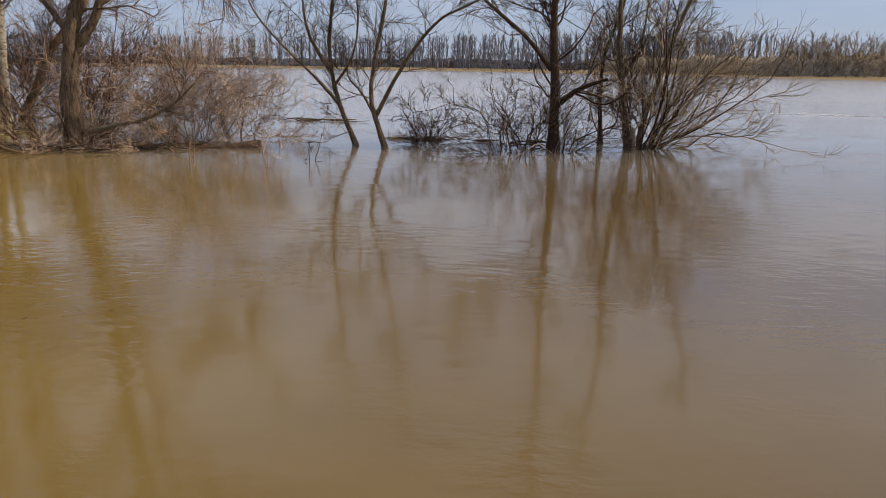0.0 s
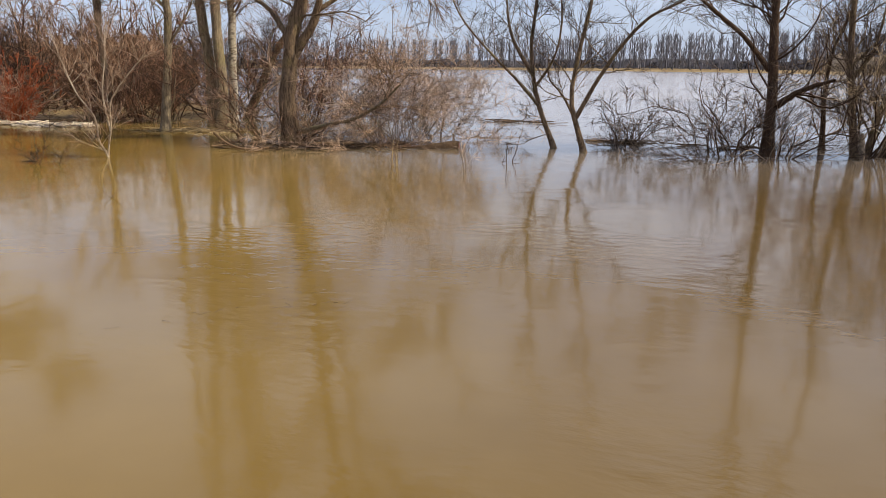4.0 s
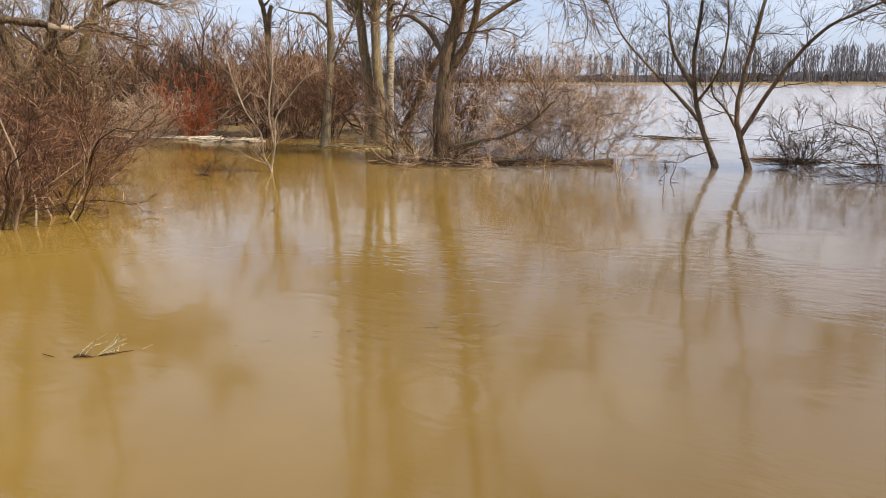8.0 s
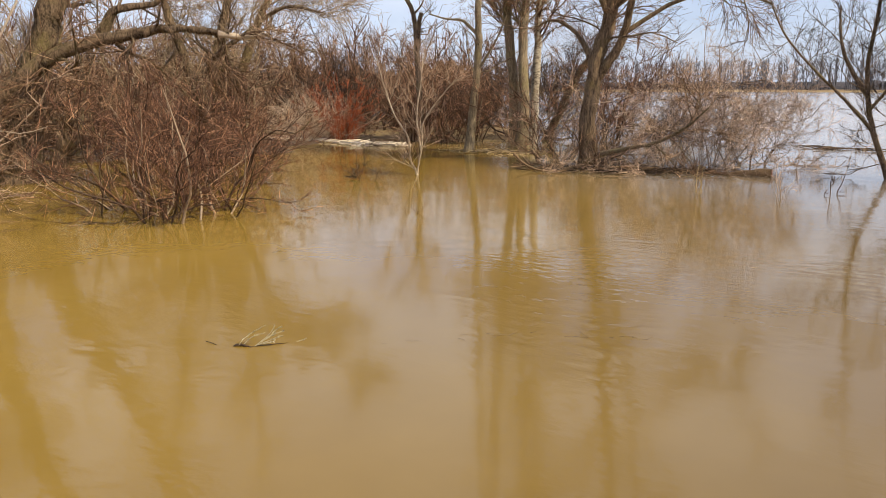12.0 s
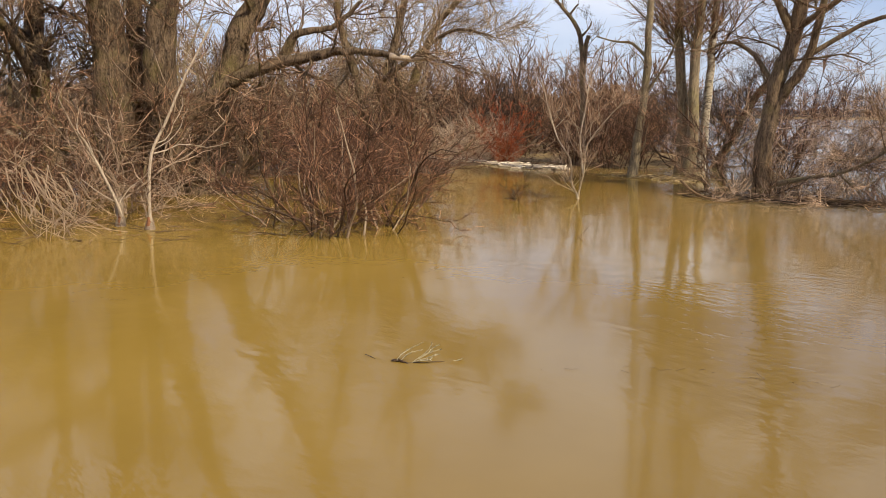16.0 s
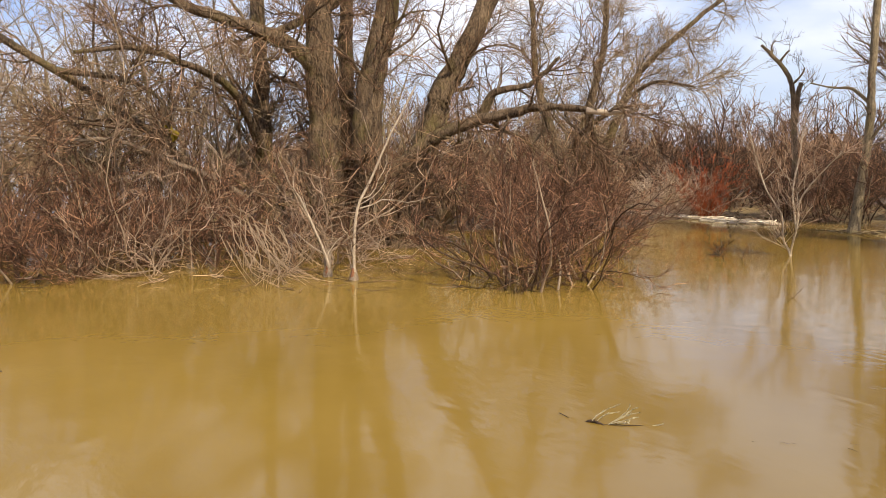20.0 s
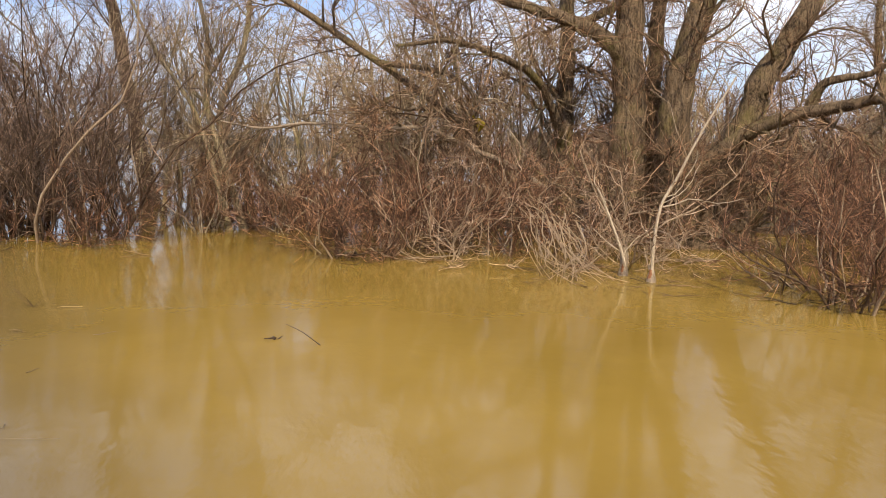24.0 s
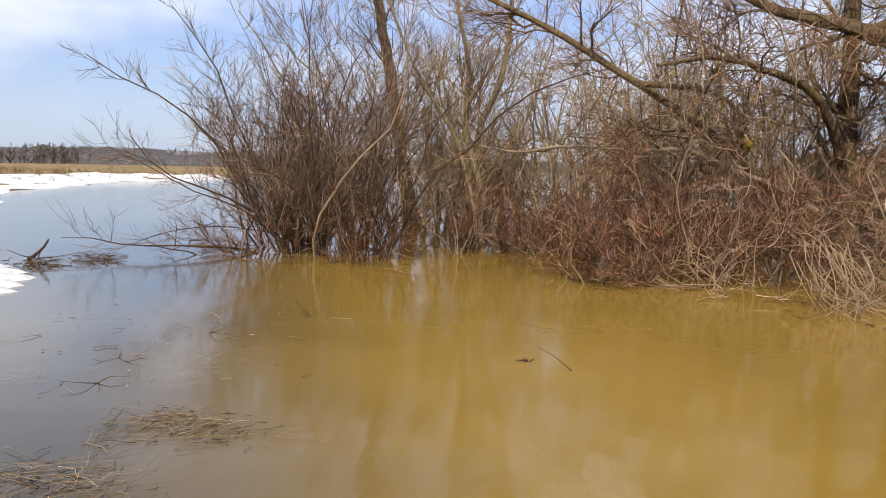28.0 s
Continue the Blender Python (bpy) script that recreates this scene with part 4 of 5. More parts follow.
tree("sapling", "pale forked sapling with many fine branches in the flood", [
    ([(-9.96, 13.25, 0), (-10.07, 13.17, 0.31), (-10.1, 13.14, 0.75), (-10.31, 12.98, 1.19), (-10.46, 12.86, 1.74), (-10.6, 12.8, 2.3)], 0.03, 0.01),
    ([(-9.96, 13.25, 0.02), (-9.79, 13.17, 0.55), (-9.65, 13.08, 1.1), (-9.24, 13.18, 1.64), (-8.95, 13.18, 1.9)], 0.024, 0.008),
    ([(-9.8, 13.17, 0.5), (-10.0, 13.3, 1.2), (-9.95, 13.4, 1.9), (-10.0, 13.5, 2.4)], 0.022, 0.008),
], M_CREAM, T_ROSE, side=7, fine=6, finest=4, reach=0.75, rise=0.14, small=0.003, stout=0.6)
bush("drowned_branch", "dark forked branch lying half under water", (-10.3, 11.8), (0.1, 0.1), 8, 1.15, M_DARK, T_DARK, lean=1.2, pale=0.0, fine=4, finest=3, last=0, reach=0.4, thick=0.014, category="branch")

bush("red_brown_bush", "dense red-brown bush with dark stems standing in flood water", (-9.7, 7.25), (1.0, 0.95), 50, 2.4, M_DARK, T_UMBER, lean=0.2, fine=8, finest=5, last=1, reach=0.68, wander=0.3, start=0.2, small=0.0046, pale=0.25)
edge = "brown bushes along the flooded edge"
bush("red_brown_bush", "dense brown bush behind the first at the flooded edge", (-12.7, 9.9), (1.1, 1.2), 50, 2.4, M_DARK, T_UMBER, lean=0.45, fine=7, finest=5, last=1, reach=0.9, wander=0.22, group=edge)
bush("red_brown_bush", "dense brown scrub bush at the flooded edge", (-16.5, 12.6), (1.2, 1.2), 50, 2.5, M_DARK, T_BROWN, lean=0.4, fine=7, finest=5, last=1, reach=0.9, wander=0.22, group=edge)
bush("red_brown_bush", "dense brown scrub bush beside dry pale stalks", (-20.8, 16.2), (1.4, 1.3), 50, 2.6, M_DARK, T_BROWN, lean=0.4, fine=7, finest=5, last=1, reach=1.0, wander=0.22, group=edge)
bush("osier_bush", "bright red osier shoots over floating straw", (-18.2, 20.1), (0.4, 0.2), 60, 2.5, T_OSIER, T_OSIER, lean=0.1, fine=6, finest=4, last=2, reach=0.42, thick=0.012)
bush("reed_bush", "pale dry arching stalks at the water's edge", (-19.5, 20.4), (1.1, 0.5), 150, 2.2, T_REED, T_REED, lean=0.6, fine=4, finest=3, last=1, reach=0.8, droop=0.24, thick=0.01, small=0.0048, pale=0)
scrub = "thicket on the flooded island"
bush("thicket", "red-brown thicket behind the floating straw", (-16.0, 22.0), (2.2, 1.0), 80, 2.5, M_DARK, T_RED, lean=0.3, fine=7, finest=5, reach=0.9, group=scrub)
bush("thicket", "dark low brush against the bright river", (-11.0, 26.0), (4.0, 1.0), 56, 1.9, M_DARK, T_DARK, lean=0.3, fine=9, finest=6, reach=0.8, group=scrub)
bush("thicket", "dark twiggy scrub behind the birch", (-13.6, 24.6), (0.7, 0.5), 18, 4.6, M_DARK, T_DARK, lean=0.5, fine=10, finest=6, last=1, reach=1.3, thick=0.03, group=scrub, start=0.42, wander=0.3)
bush("thicket", "vase-shaped dark scrub tree above the thicket", (-20.6, 22.8), (0.5, 0.5), 26, 5.0, M_DARK, T_DARK, lean=0.55, fine=9, finest=5, last=2, reach=1.2, thick=0.035, group=scrub, rise=0.15)
back = bush("thicket", "tall bare brown scrub behind the flood", (-23.5, 24.0), (2.4, 1.6), 40, 3.7, M_DARK, T_BROWN, lean=0.4, fine=6, finest=4, last=1, reach=1.3, group=scrub, thick=0.03, wander=0.24, small=0.0105, joints=3)
for x, y, turn, size in ((-18.5, 26.5, 80, 0.85), (-27.5, 20.0, 150, 1.0), (-31, 14.5, 220, 1.1), (-28.5, 7.0, 300, 1.05), (-25.5, 22.0, 10, 1.6), (-21.0, 24.0, 200, 1.05), (-30.5, 18.0, 100, 1.75), (-24.5, 17.5, 330, 1.15), (-27, 28, 50, 1.4), (-22.5, 28.5, 170, 1.4), (-18.5, 29.0, 290, 1.3), (-30, 23.5, 240, 1.5), (-22.0, 12.5, 260, 1.0), (-29.0, -4.0, 190, 0.9)):
    twin_bush = copy_thing(back, Matrix.Translation((x, y, 0)) @ Matrix.Rotation(radians(turn), 4, "Z"))
    twin_bush.scale = (size, size, size)

tall = bush("tall_willow", "tall pale bare willow growth behind the old tree", (-20.5, 4.5), (1.3, 1.3), 20, 7.6, M_GREY, T_HONEY, lean=0.45, fine=12, finest=5, last=2, reach=1.6, thick=0.05, wander=0.26, small=0.0066, start=0.15, joints=3, group="tall willows behind the thicket")
for x, y, turn, size in ((-22.5, 8.5, 70, 1.0), (-20.0, 11.0, 160, 0.9), (-23.5, 1.5, 250, 0.95), (-18.5, 14.2, 310, 0.75), (-20.2, 1.2, 20, 1.0), (-26, 4.8, 110, 1.2), (-18.8, 3.6, 200, 0.85)):
    other = copy_thing(tall, Matrix.Translation((x, y, 0)) @ Matrix.Rotation(radians(turn), 4, "Z"))
    other.scale = (size, size, size)

tree("pale_willow", "tall pale-twigged willow with spreading yellowish crown", [
    ([(-15.3, 12.4, 0), (-15.15, 12.5, 1.2), (-15.11, 12.53, 2.38), (-14.86, 12.83, 3.94), (-14.78, 12.92, 5.1), (-14.7, 13.0, 7.5)], 0.16, 0.05),
    ([(-15.2, 12.45, 0.6), (-15.52, 12.01, 2.38), (-15.76, 11.69, 3.67), (-15.8, 11.6, 5.0), (-15.9, 11.4, 7.0)], 0.13, 0.04),
    ([(-15.1, 12.54, 0.7), (-14.59, 13.14, 2.78), (-14.24, 13.51, 3.82), (-13.42, 14.33, 4.9), (-12.8, 15.0, 5.6)], 0.12, 0.03),
    ([(-14.9, 12.6, 1.4), (-14.42, 11.8, 2.22), (-13.47, 12.13, 2.93), (-12.62, 12.31, 3.36), (-12.03, 12.89, 3.25)], 0.09, 0.02),
], M_WILLOW, T_HONEY, side=3.6, fine=12, finest=9, small=0.004, reach=1.4, rise=0.05, first=0.3, wander=0.3)

bush("reed_clump", "pale broken stalks leaning into the flood at the willow's foot", (-12.4, 3.9), (0.4, 0.4), 12, 0.8, T_STALK, T_TAN, lean=0.8, fine=3, finest=3, last=1, reach=0.7, thick=0.014)
young = "young shoots round the old willow"
bush("shoots", "young red-brown willow shoots round an old trunk", (-14.2, 3.9), (0.9, 0.7), 16, 2.3, M_DARK, T_RED, lean=0.5, fine=6, finest=4, reach=0.9, wander=0.3, small=0.004, group=young)
bush("shoots", "thin tangled shoots in front of the old willow", (-12.9, 5.3), (0.35, 0.35), 8, 2.9, M_STEM, T_ROSE, lean=0.5, start=0.25, fine=5, finest=3, reach=0.8, wander=0.42, small=0.004, thick=0.013, joints=6, group=young)
bush("shoots", "red-brown shoots between the willow's trunks", (-15.6, 3.6), (1.2, 0.9), 34, 2.8, M_DARK, T_RED, lean=0.5, fine=7, finest=5, reach=0.9, wander=0.28, small=0.0042, group=young)
bush("shoots", "fine twigs growing up round the furrowed trunks", (-15.2, 7.1), (0.6, 0.8), 6, 3.8, M_STEM, T_RED, lean=0.35, fine=6, finest=4, reach=0.9, wander=0.4, small=0.0034, start=0.3, joints=6, group=young)
bush("shoots", "bleached crooked twigs before the old willow", (-14.1, 3.1), (0.8, 0.9), 14, 3.3, M_STEM, T_ROSE, lean=0.6, fine=7, finest=4, reach=0.9, wander=0.44, start=0.2, small=0.0042, joints=6, group=young)
bush("shoots", "bleached crooked twigs round the willow's mossy foot", (-13.6, 6.4), (0.5, 0.5), 5, 3.0, M_STEM, T_ROSE, lean=0.5, fine=5, finest=4, reach=0.8, wander=0.44, start=0.35, small=0.003, joints=6, group=young)
tree("leaning_sapling", "pale bare leaning stem with a gnawed red foot in the flood", [
    ([(-11.3, 5.08, 0), (-11.11, 5.05, 0.98), (-10.94, 5.23, 1.53), (-10.75, 5.41, 2.07), (-10.45, 5.7, 2.8)], 0.031, 0.011),
], M_CREAM, T_RED, side=2, fine=4, finest=3, reach=0.9)
tree("leaning_sapling", "short pale stem gnawed thin above the water", [
    ([(-11.9, 4.9, 0), (-11.8, 4.83, 0.33), (-11.79, 4.49, 1.12), (-11.72, 4.32, 1.36)], 0.034, 0.014),
], M_CREAM, T_TAN, side=2, fine=4, finest=3, reach=0.9)

bush("thicket", "dense red thicket standing in flood water", (-14.4, 1.3), (0.9, 1.1), 54, 2.4, M_DARK, T_RED, lean=0.35, fine=8, finest=5, reach=0.75, wander=0.28, small=0.0048, pale=0.2, start=0.15)
bush("thicket", "dense red-brown thicket deeper in the flood", (-17.8, 2.6), (1.8, 1.6), 48, 2.7, M_DARK, T_RED, lean=0.35, fine=8, finest=5, reach=0.9, wander=0.28)
bush("willow_bush", "tall dense many-stemmed willow bush in flood water", (-16.4, -4.3), (1.1, 1.4), 64, 6.2, M_DARK, T_PLUM, lean=0.36, rise=0.12, fine=15, finest=6, last=1, reach=1.1, thick=0.026, wander=0.2, small=0.0044, start=0.1, pale=0.08)
bush("willow_bush", "arching outer willow stems over open water", (-17.1, -5.4), (0.8, 0.7), 60, 4.5, M_DARK, T_PLUM, lean=0.4, rise=0.12, fine=13, finest=6, last=1, reach=1.0, thick=0.022, small=0.0044, tilt=(0, -0.07), start=0.1, pale=0.05, wander=0.18, shortest=0.6)
bush("low_bush", "low red-brown shoots along the willow bush's foot", (-15.8, -4.4), (0.8, 1.9), 44, 1.5, M_DARK, T_RED, lean=0.5, fine=8, finest=4, reach=0.7, wander=0.28, small=0.004)
bush("willow_bush", "tall pale-tipped willow bush behind the thicket", (-21.5, -4.0), (2.0, 2.0), 44, 7.0, M_GREY, T_HONEY, lean=0.35, fine=9, finest=5, last=1, reach=1.5, thick=0.045, rise=0.14)
bush("willow_bush", "tall pale willow bush far behind the thicket", (-22.5, 0.6), (2.0, 2.0), 40, 7.0, M_GREY, T_HONEY, lean=0.35, fine=9, finest=5, last=1, reach=1.5, thick=0.045, rise=0.14)
bush("willow_bush", "slender saplings in the flood between two thickets", (-18.2, -2.1), (0.7, 0.7), 16, 2.6, M_PALE, T_BROWN, lean=0.25, fine=9, finest=5, reach=0.8)

bush("willow_bush", "thin pale shoots filling the gap between two thickets", (-17.4, -0.9), (0.8, 1.2), 14, 2.6, M_PALE, T_TAN, lean=0.3, fine=8, finest=4, reach=0.8, rise=0.12)

bush("thicket", "low dark brush between the willow bush and the old tree", (-20.0, -2.2), (1.6, 2.2), 50, 1.9, M_DARK, T_UMBER, lean=0.4, fine=8, finest=5, reach=0.8, wander=0.28, start=0.1)
bush("thicket", "low red-brown brush under the slender willow", (-18.6, -0.2), (0.9, 1.1), 34, 1.5, M_DARK, T_RED, lean=0.4, fine=7, finest=5, reach=0.7, wander=0.28, start=0.1)

# ---- floating litter ----
scatter("straw_raft", "pale straw and broken reed drifted in a line", "debris", T_RAFT, [(-20.9, 19.4, -19.0, 19.9), (-19.0, 19.9, -16.6, 19.3), (-16.6, 19.3, -15.2, 19.4)], 520, (0.12, 1.0), (0.008, 0.024), high=0.1, wide=0.4)
scatter("straw_raft", "pale straw litter caught between the trunks", "debris", T_STRAW, [(-13.0, 18.9, -11.4, 19.3), (-11.4, 19.3, -10.8, 19.0)], 200, (0.15, 0.8), (0.005, 0.014), high=0.05, wide=0.7)
scatter("drift_litter", "brown sticks and litter drifted against a fallen limb", "debris", T_LITTER, [(-8.4, 15.6, -6.7, 16.4), (-6.7, 16.4, -4.9, 16.9)], 330, (0.12, 0.7), (0.005, 0.016), high=0.1, wide=0.55, lift=0.25)
for words, x, y, wide, long, short in (
    ("matted dead grass and stalks floating in the shallow inlet", -5.75, -2.15, 0.75, 40, 90),
    ("long dead grass stalks and litter floating near the bank", -4.75, -2.35, 0.7, 30, 50),
):
    raft = thing("straw_raft", (x, y, 0), words, "debris")
    scatter("mat", "brown matted litter", "", T_LITTER, [(x - 0.1, y - 0.42 * wide, x + 0.05, y), (x + 0.05, y, x + 0.1, y + 0.5 * wide)], short, (0.03, 0.2), (0.0014, 0.0035), high=0.02, wide=0.5 * wide, steps=5, parent=raft, bend=0.35, lift=0.2)
    scatter("stalk_mat", "jumbled straw", "", T_STALK, [(x - 0.15, y - 0.6 * wide, x, y + 0.2), (x, y - 0.1, x + 0.1, y + 0.6 * wide)], short // 2, (0.08, 0.5), (0.0014, 0.003), high=0.03, wide=0.5 * wide, steps=5, parent=raft, bend=0.25, lift=0.15)
    for k in range(long):
        turn, size = 1.95 + R.normal() * 0.75, 0.25 + 0.55 * R.random() ** 2
        cx, cy = x + R.normal() * 0.16, y + R.normal() * 0.36 * wide
        dx, dy = 0.5 * size * math.cos(turn), 0.5 * size * math.sin(turn)
        z1, z2 = 0.02 * R.random(), 0.01 + 0.07 * R.random() ** 2
        q, w = limb([(cx - dx, cy - dy, z1), (cx + R.normal() * 0.02, cy + R.normal() * 0.02, 0.012 + 0.5 * z2), (cx + dx, cy + dy, z2)], 0.0024, 0.0012, 6, 0.5)
        part("stalk", [tubes(q, w, 5)], T_STALK, raft)
scatter("drift_litter", "dark floating scraps of twig in the inlet", "debris", T_STALK, [(-9.0, -5.0, -7.0, -4.0), (-7.0, -4.0, -6.8, -2.8), (-10, -4.5, -8, -2.5), (-9.5, -2.0, -8, -3)], 70, (0.03, 0.25), (0.0015, 0.004), high=0.03, wide=1.1, steps=5)
scatter("drift_litter", "dark twigs floating at the willow thicket's foot", "debris", T_LITTER, [(-12.4, 3.6, -10.6, 5.2), (-15.2, -6.4, -13.2, 1.0), (-10.6, 5.8, -8.6, 7.4)], 80, (0.06, 0.7), (0.003, 0.008), high=0.04, wide=0.8, steps=5)

# snow on the inlet's bank
def snow_bank(name, label, line, wide, thick):
    """A melting sheet of snow with an uneven edge, along a line of points."""
    c = curve_through([(x, y, 0) for x, y in line], 70)
    t = unit(np.gradient(c, axis=0))
    side = np.stack([-t[:, 1], t[:, 0], 0 * t[:, 0]], -1)
    w = wide * (0.75 + 0.25 * np.sin(np.arange(70) * 0.9) + R.normal(size=70) * 0.08) * np.sin(np.linspace(0.12, np.pi - 0.12, 70)) ** 0.4
    cross = np.linspace(-1, 1, 9)
    v = c[:, None] + side[:, None] * (cross[:, None] * w[:, None, None] * 0.5)
    v[..., 2] = -0.02 + thick * (1 - np.abs(cross) ** 4) + np.maximum(height(v[..., 0].ravel(), v[..., 1].ravel()), 0).reshape(70, 9)
    v[:, 1:-1, 2] += R.normal(size=(70, 7)) * thick * 0.12
    i = np.arange(69)[:, None] * 9 + np.arange(8)
    q = np.stack([i, i + 9, i + 10, i + 1], -1).reshape(-1, 4)
    return tagged(new(name, mesh_of(name, [(v.reshape(-1, 3), q)], M_SNOW)), label, "snow", kind="structure")


snow_bank("snow_bank", "melting white snow along the inlet's bank", [(-14.0, -11.6), (-18, -14.9), (-24, -19.6), (-31, -25), (-42, -33.2), (-51, -36), (-60, -39.5), (-71, -43.6), (-80, -42.2), (-92, -42)], 2.8, 0.13)
snow_bank("snow_bank", "broad sheet of old snow sloping up to the dry field", [(-45, -38.5), (-54, -41.5), (-64, -45), (-76, -48), (-90, -46.5), (-102, -47.5)], 9.0, 0.3)
snow_bank("snow_bank", "small melting patch of snow at the water's edge", [(-8.6, -7.3), (-9.8, -7.45), (-11.1, -8.0), (-12.3, -9.2), (-13.3, -10.5)], 1.4, 0.09)


def dry_grass(name, label, line, count, wide, tall):
    """Tussocks of dead grass on the field along a line of points."""
    c = curve_through([(x, y, 0) for x, y in line], 200)
    t = unit(np.gradient(c, axis=0))
    side = np.stack([t[:, 1], -t[:, 0], 0 * t[:, 0]], -1) * -1
    k = R.integers(0, 200, count)
    foot = c[k] + side[k] * (0.8 + wide * R.random((count, 1)) ** 1.6) + R.normal(size=(count, 3)) * np.array([0.6, 0.6, 0])
    blades = 14
    foot = np.repeat(foot, blades, 0)
    h = np.repeat(tall * (0.4 + 0.9 * R.random(count) ** 2), blades) * (0.5 + 0.5 * R.random(count * blades))
    foot[:, :2] += R.normal(size=(len(foot), 2)) * 0.13
    foot[:, 2] = height(foot[:, 0], foot[:, 1]) - 0.03
    tip = foot + np.concatenate([R.normal(size=(len(foot), 2)) * 0.16, h[:, None]], 1)
    p = np.stack([foot, tip], 1)
    r = np.stack([np.full(len(foot), 0.014), np.full(len(foot), 0.005)], 1)
    return tagged(new(name, mesh_of(name, [tubes(p, r, 3)], T_TUSSOCK)), label, "grass", kind="stuff")


dry_grass("dry_grass", "flattened tussocks of dead yellow grass on the field", [(-24, -20.5), (-42, -34), (-60, -41), (-75, -45), (-95, -46)], 600, 30, 0.6)

# ---- small things on the water ----
def sticks(parent, name, material, foot, tips, radius, label="", sag=0.0):
    """Thin rods from one foot to several tips, each a part."""
    for tip in tips:
        mid = [(a + b) / 2 + R.normal() * 0.03 for a, b in zip(foot, tip)]
        p, r = limb([foot, (mid[0], mid[1], mid[2] - sag), tip], radius, radius * 0.35, 7)
        part(name, [tubes(p, r, 5)], material, parent, label)


drift = thing("floating_branch", (-4.36, 3.85, 0), "dark floating branch with pale catkin shoots above the water", "branch")


def afloat(u, v, z):
    """A place beside the floating branch: u along it, v away from the bank."""
    return (-4.376 + 0.87 * u - 0.5 * v, 3.825 + 0.5 * u + 0.87 * v, z)


def drift_rod(name, line, r0, r1, material, label=""):
    q, w = limb([afloat(*k) for k in line], r0, r1, 14, 0.12)
    part(name, [tubes(q, w, 6, 0.12)], material, drift, label)


drift_rod("branch", [(-0.07, 0.0, -0.012), (-0.04, 0.0, 0.006), (0.01, 0.0, 0.008), (0.08, -0.02, -0.012)], 0.015, 0.006, M_DARK)
drift_rod("twig", [(-0.28, 0.05, 0.014), (-0.22, 0.03, 0.004), (-0.15, 0.0, -0.01)], 0.003, 0.0025, M_DARK)
drift_rod("twig", [(0.05, 0.0, -0.002), (0.14, 0.03, 0.004), (0.24, 0.08, 0.003), (0.33, 0.13, -0.006)], 0.0035, 0.002, M_DARK)
drift_rod("twig", [(0.33, 0.14, -0.003), (0.37, 0.15, 0.008), (0.4, 0.15, 0.02)], 0.004, 0.003, T_CATKIN, "pale twig tip")
for line in (
    [(-0.03, 0.0, 0.005), (-0.01, 0.01, 0.04), (0.06, 0.03, 0.095), (0.15, 0.04, 0.145)],
    [(0.0, 0.0, 0.005), (0.03, 0.01, 0.045), (0.08, 0.02, 0.075), (0.14, 0.03, 0.09)],
    [(0.08, 0.0, 0.003), (0.15, 0.02, 0.06), (0.19, 0.03, 0.1), (0.215, 0.03, 0.142)],
    [(0.12, 0.01, 0.03), (0.19, 0.03, 0.08), (0.23, 0.04, 0.12), (0.255, 0.05, 0.13)],
    [(0.13, 0.01, 0.035), (0.21, 0.02, 0.085), (0.275, 0.03, 0.108)],
    [(0.1, 0.0, 0.015), (0.18, 0.01, 0.045), (0.23, 0.02, 0.066), (0.275, 0.02, 0.08)],
    [(0.14, 0.0, 0.025), (0.19, 0.01, 0.032), (0.22, 0.02, 0.045)],
):
    q, w = limb([afloat(*k) for k in line], 0.003, 0.002, 12, 0.15)
    buds = shoots(q, w, 9, (0.3, 1.0), (12, 40), (0.01, 0.024), 1.2, 3, 0.2, 0.1, least=0.0042, tip=0.6)
    part("catkin_shoot", [tubes(q, w, 5), tubes(*buds, 5)], T_CATKIN, drift, "pale catkin shoot")
scatter("drift_litter", "thin line of dark drowned twigs trailing across the flood", "debris", T_LITTER, [(-3.9, 4.15, -3.0, 5.1), (-3.0, 5.1, -2.1, 5.6)], 22, (0.02, 0.12), (0.0006, 0.0013), high=0.003, wide=0.06, steps=5, turn=0.6)

plank = thing("sawn_log", (-4.35, 16.85, 0), "wet orange-brown sawn log end floating at the litter", "log")
p, r = limb([(-4.95, 16.72, -0.02), (-4.6, 16.8, 0.02), (-4.25, 16.88, 0.05), (-3.96, 16.95, 0.06)], 0.025, 0.09, 14)
log = part("log", [tubes(p, r, 14, 0.05)], M_LOG, plank)
c = np.array([-3.955, 16.951, 0.06])
a = np.linspace(0, 2 * np.pi, 15)[:-1]
ring = np.stack([0 * a + 0.01, 0.082 * np.cos(a), 0.082 * np.sin(a)], -1)
v = np.concatenate([c + ring * 1.0, c + ring * 0.5 + [0.006, 0, 0], c[None] + [0.008, 0, 0]])
i = np.arange(14)
q = np.concatenate([np.stack([i, (i + 1) % 14, (i + 1) % 14 + 14, i + 14], -1), np.stack([i[::2] + 14, (i[::2] + 1) + 14, (i[::2] + 2) % 14 + 14, 0 * i[::2] + 28], -1)])
part("cut_face", [(v, q)], M_ORANGE, log, "pale cut face")

fallen = thing("fallen_limb", (-7.0, 16.0, 0), "grey fallen limb half under water among litter", "log")
p, r = limb([(-9.1, 15.7, 0.28), (-8.6, 15.3, 0.12), (-8.1, 15.1, 0.03), (-7.6, 15.25, 0.05)], 0.032, 0.018)
part("limb", [tubes(p, r, 10, 0.08)], M_LOG, fallen)
p, r = limb([(-7.7, 15.9, 0.02), (-6.9, 16.3, 0.05), (-6.2, 16.5, 0.06), (-5.6, 16.8, 0.02)], 0.05, 0.025)
part("limb", [tubes(p, r, 10, 0.1)], M_LOG, fallen)

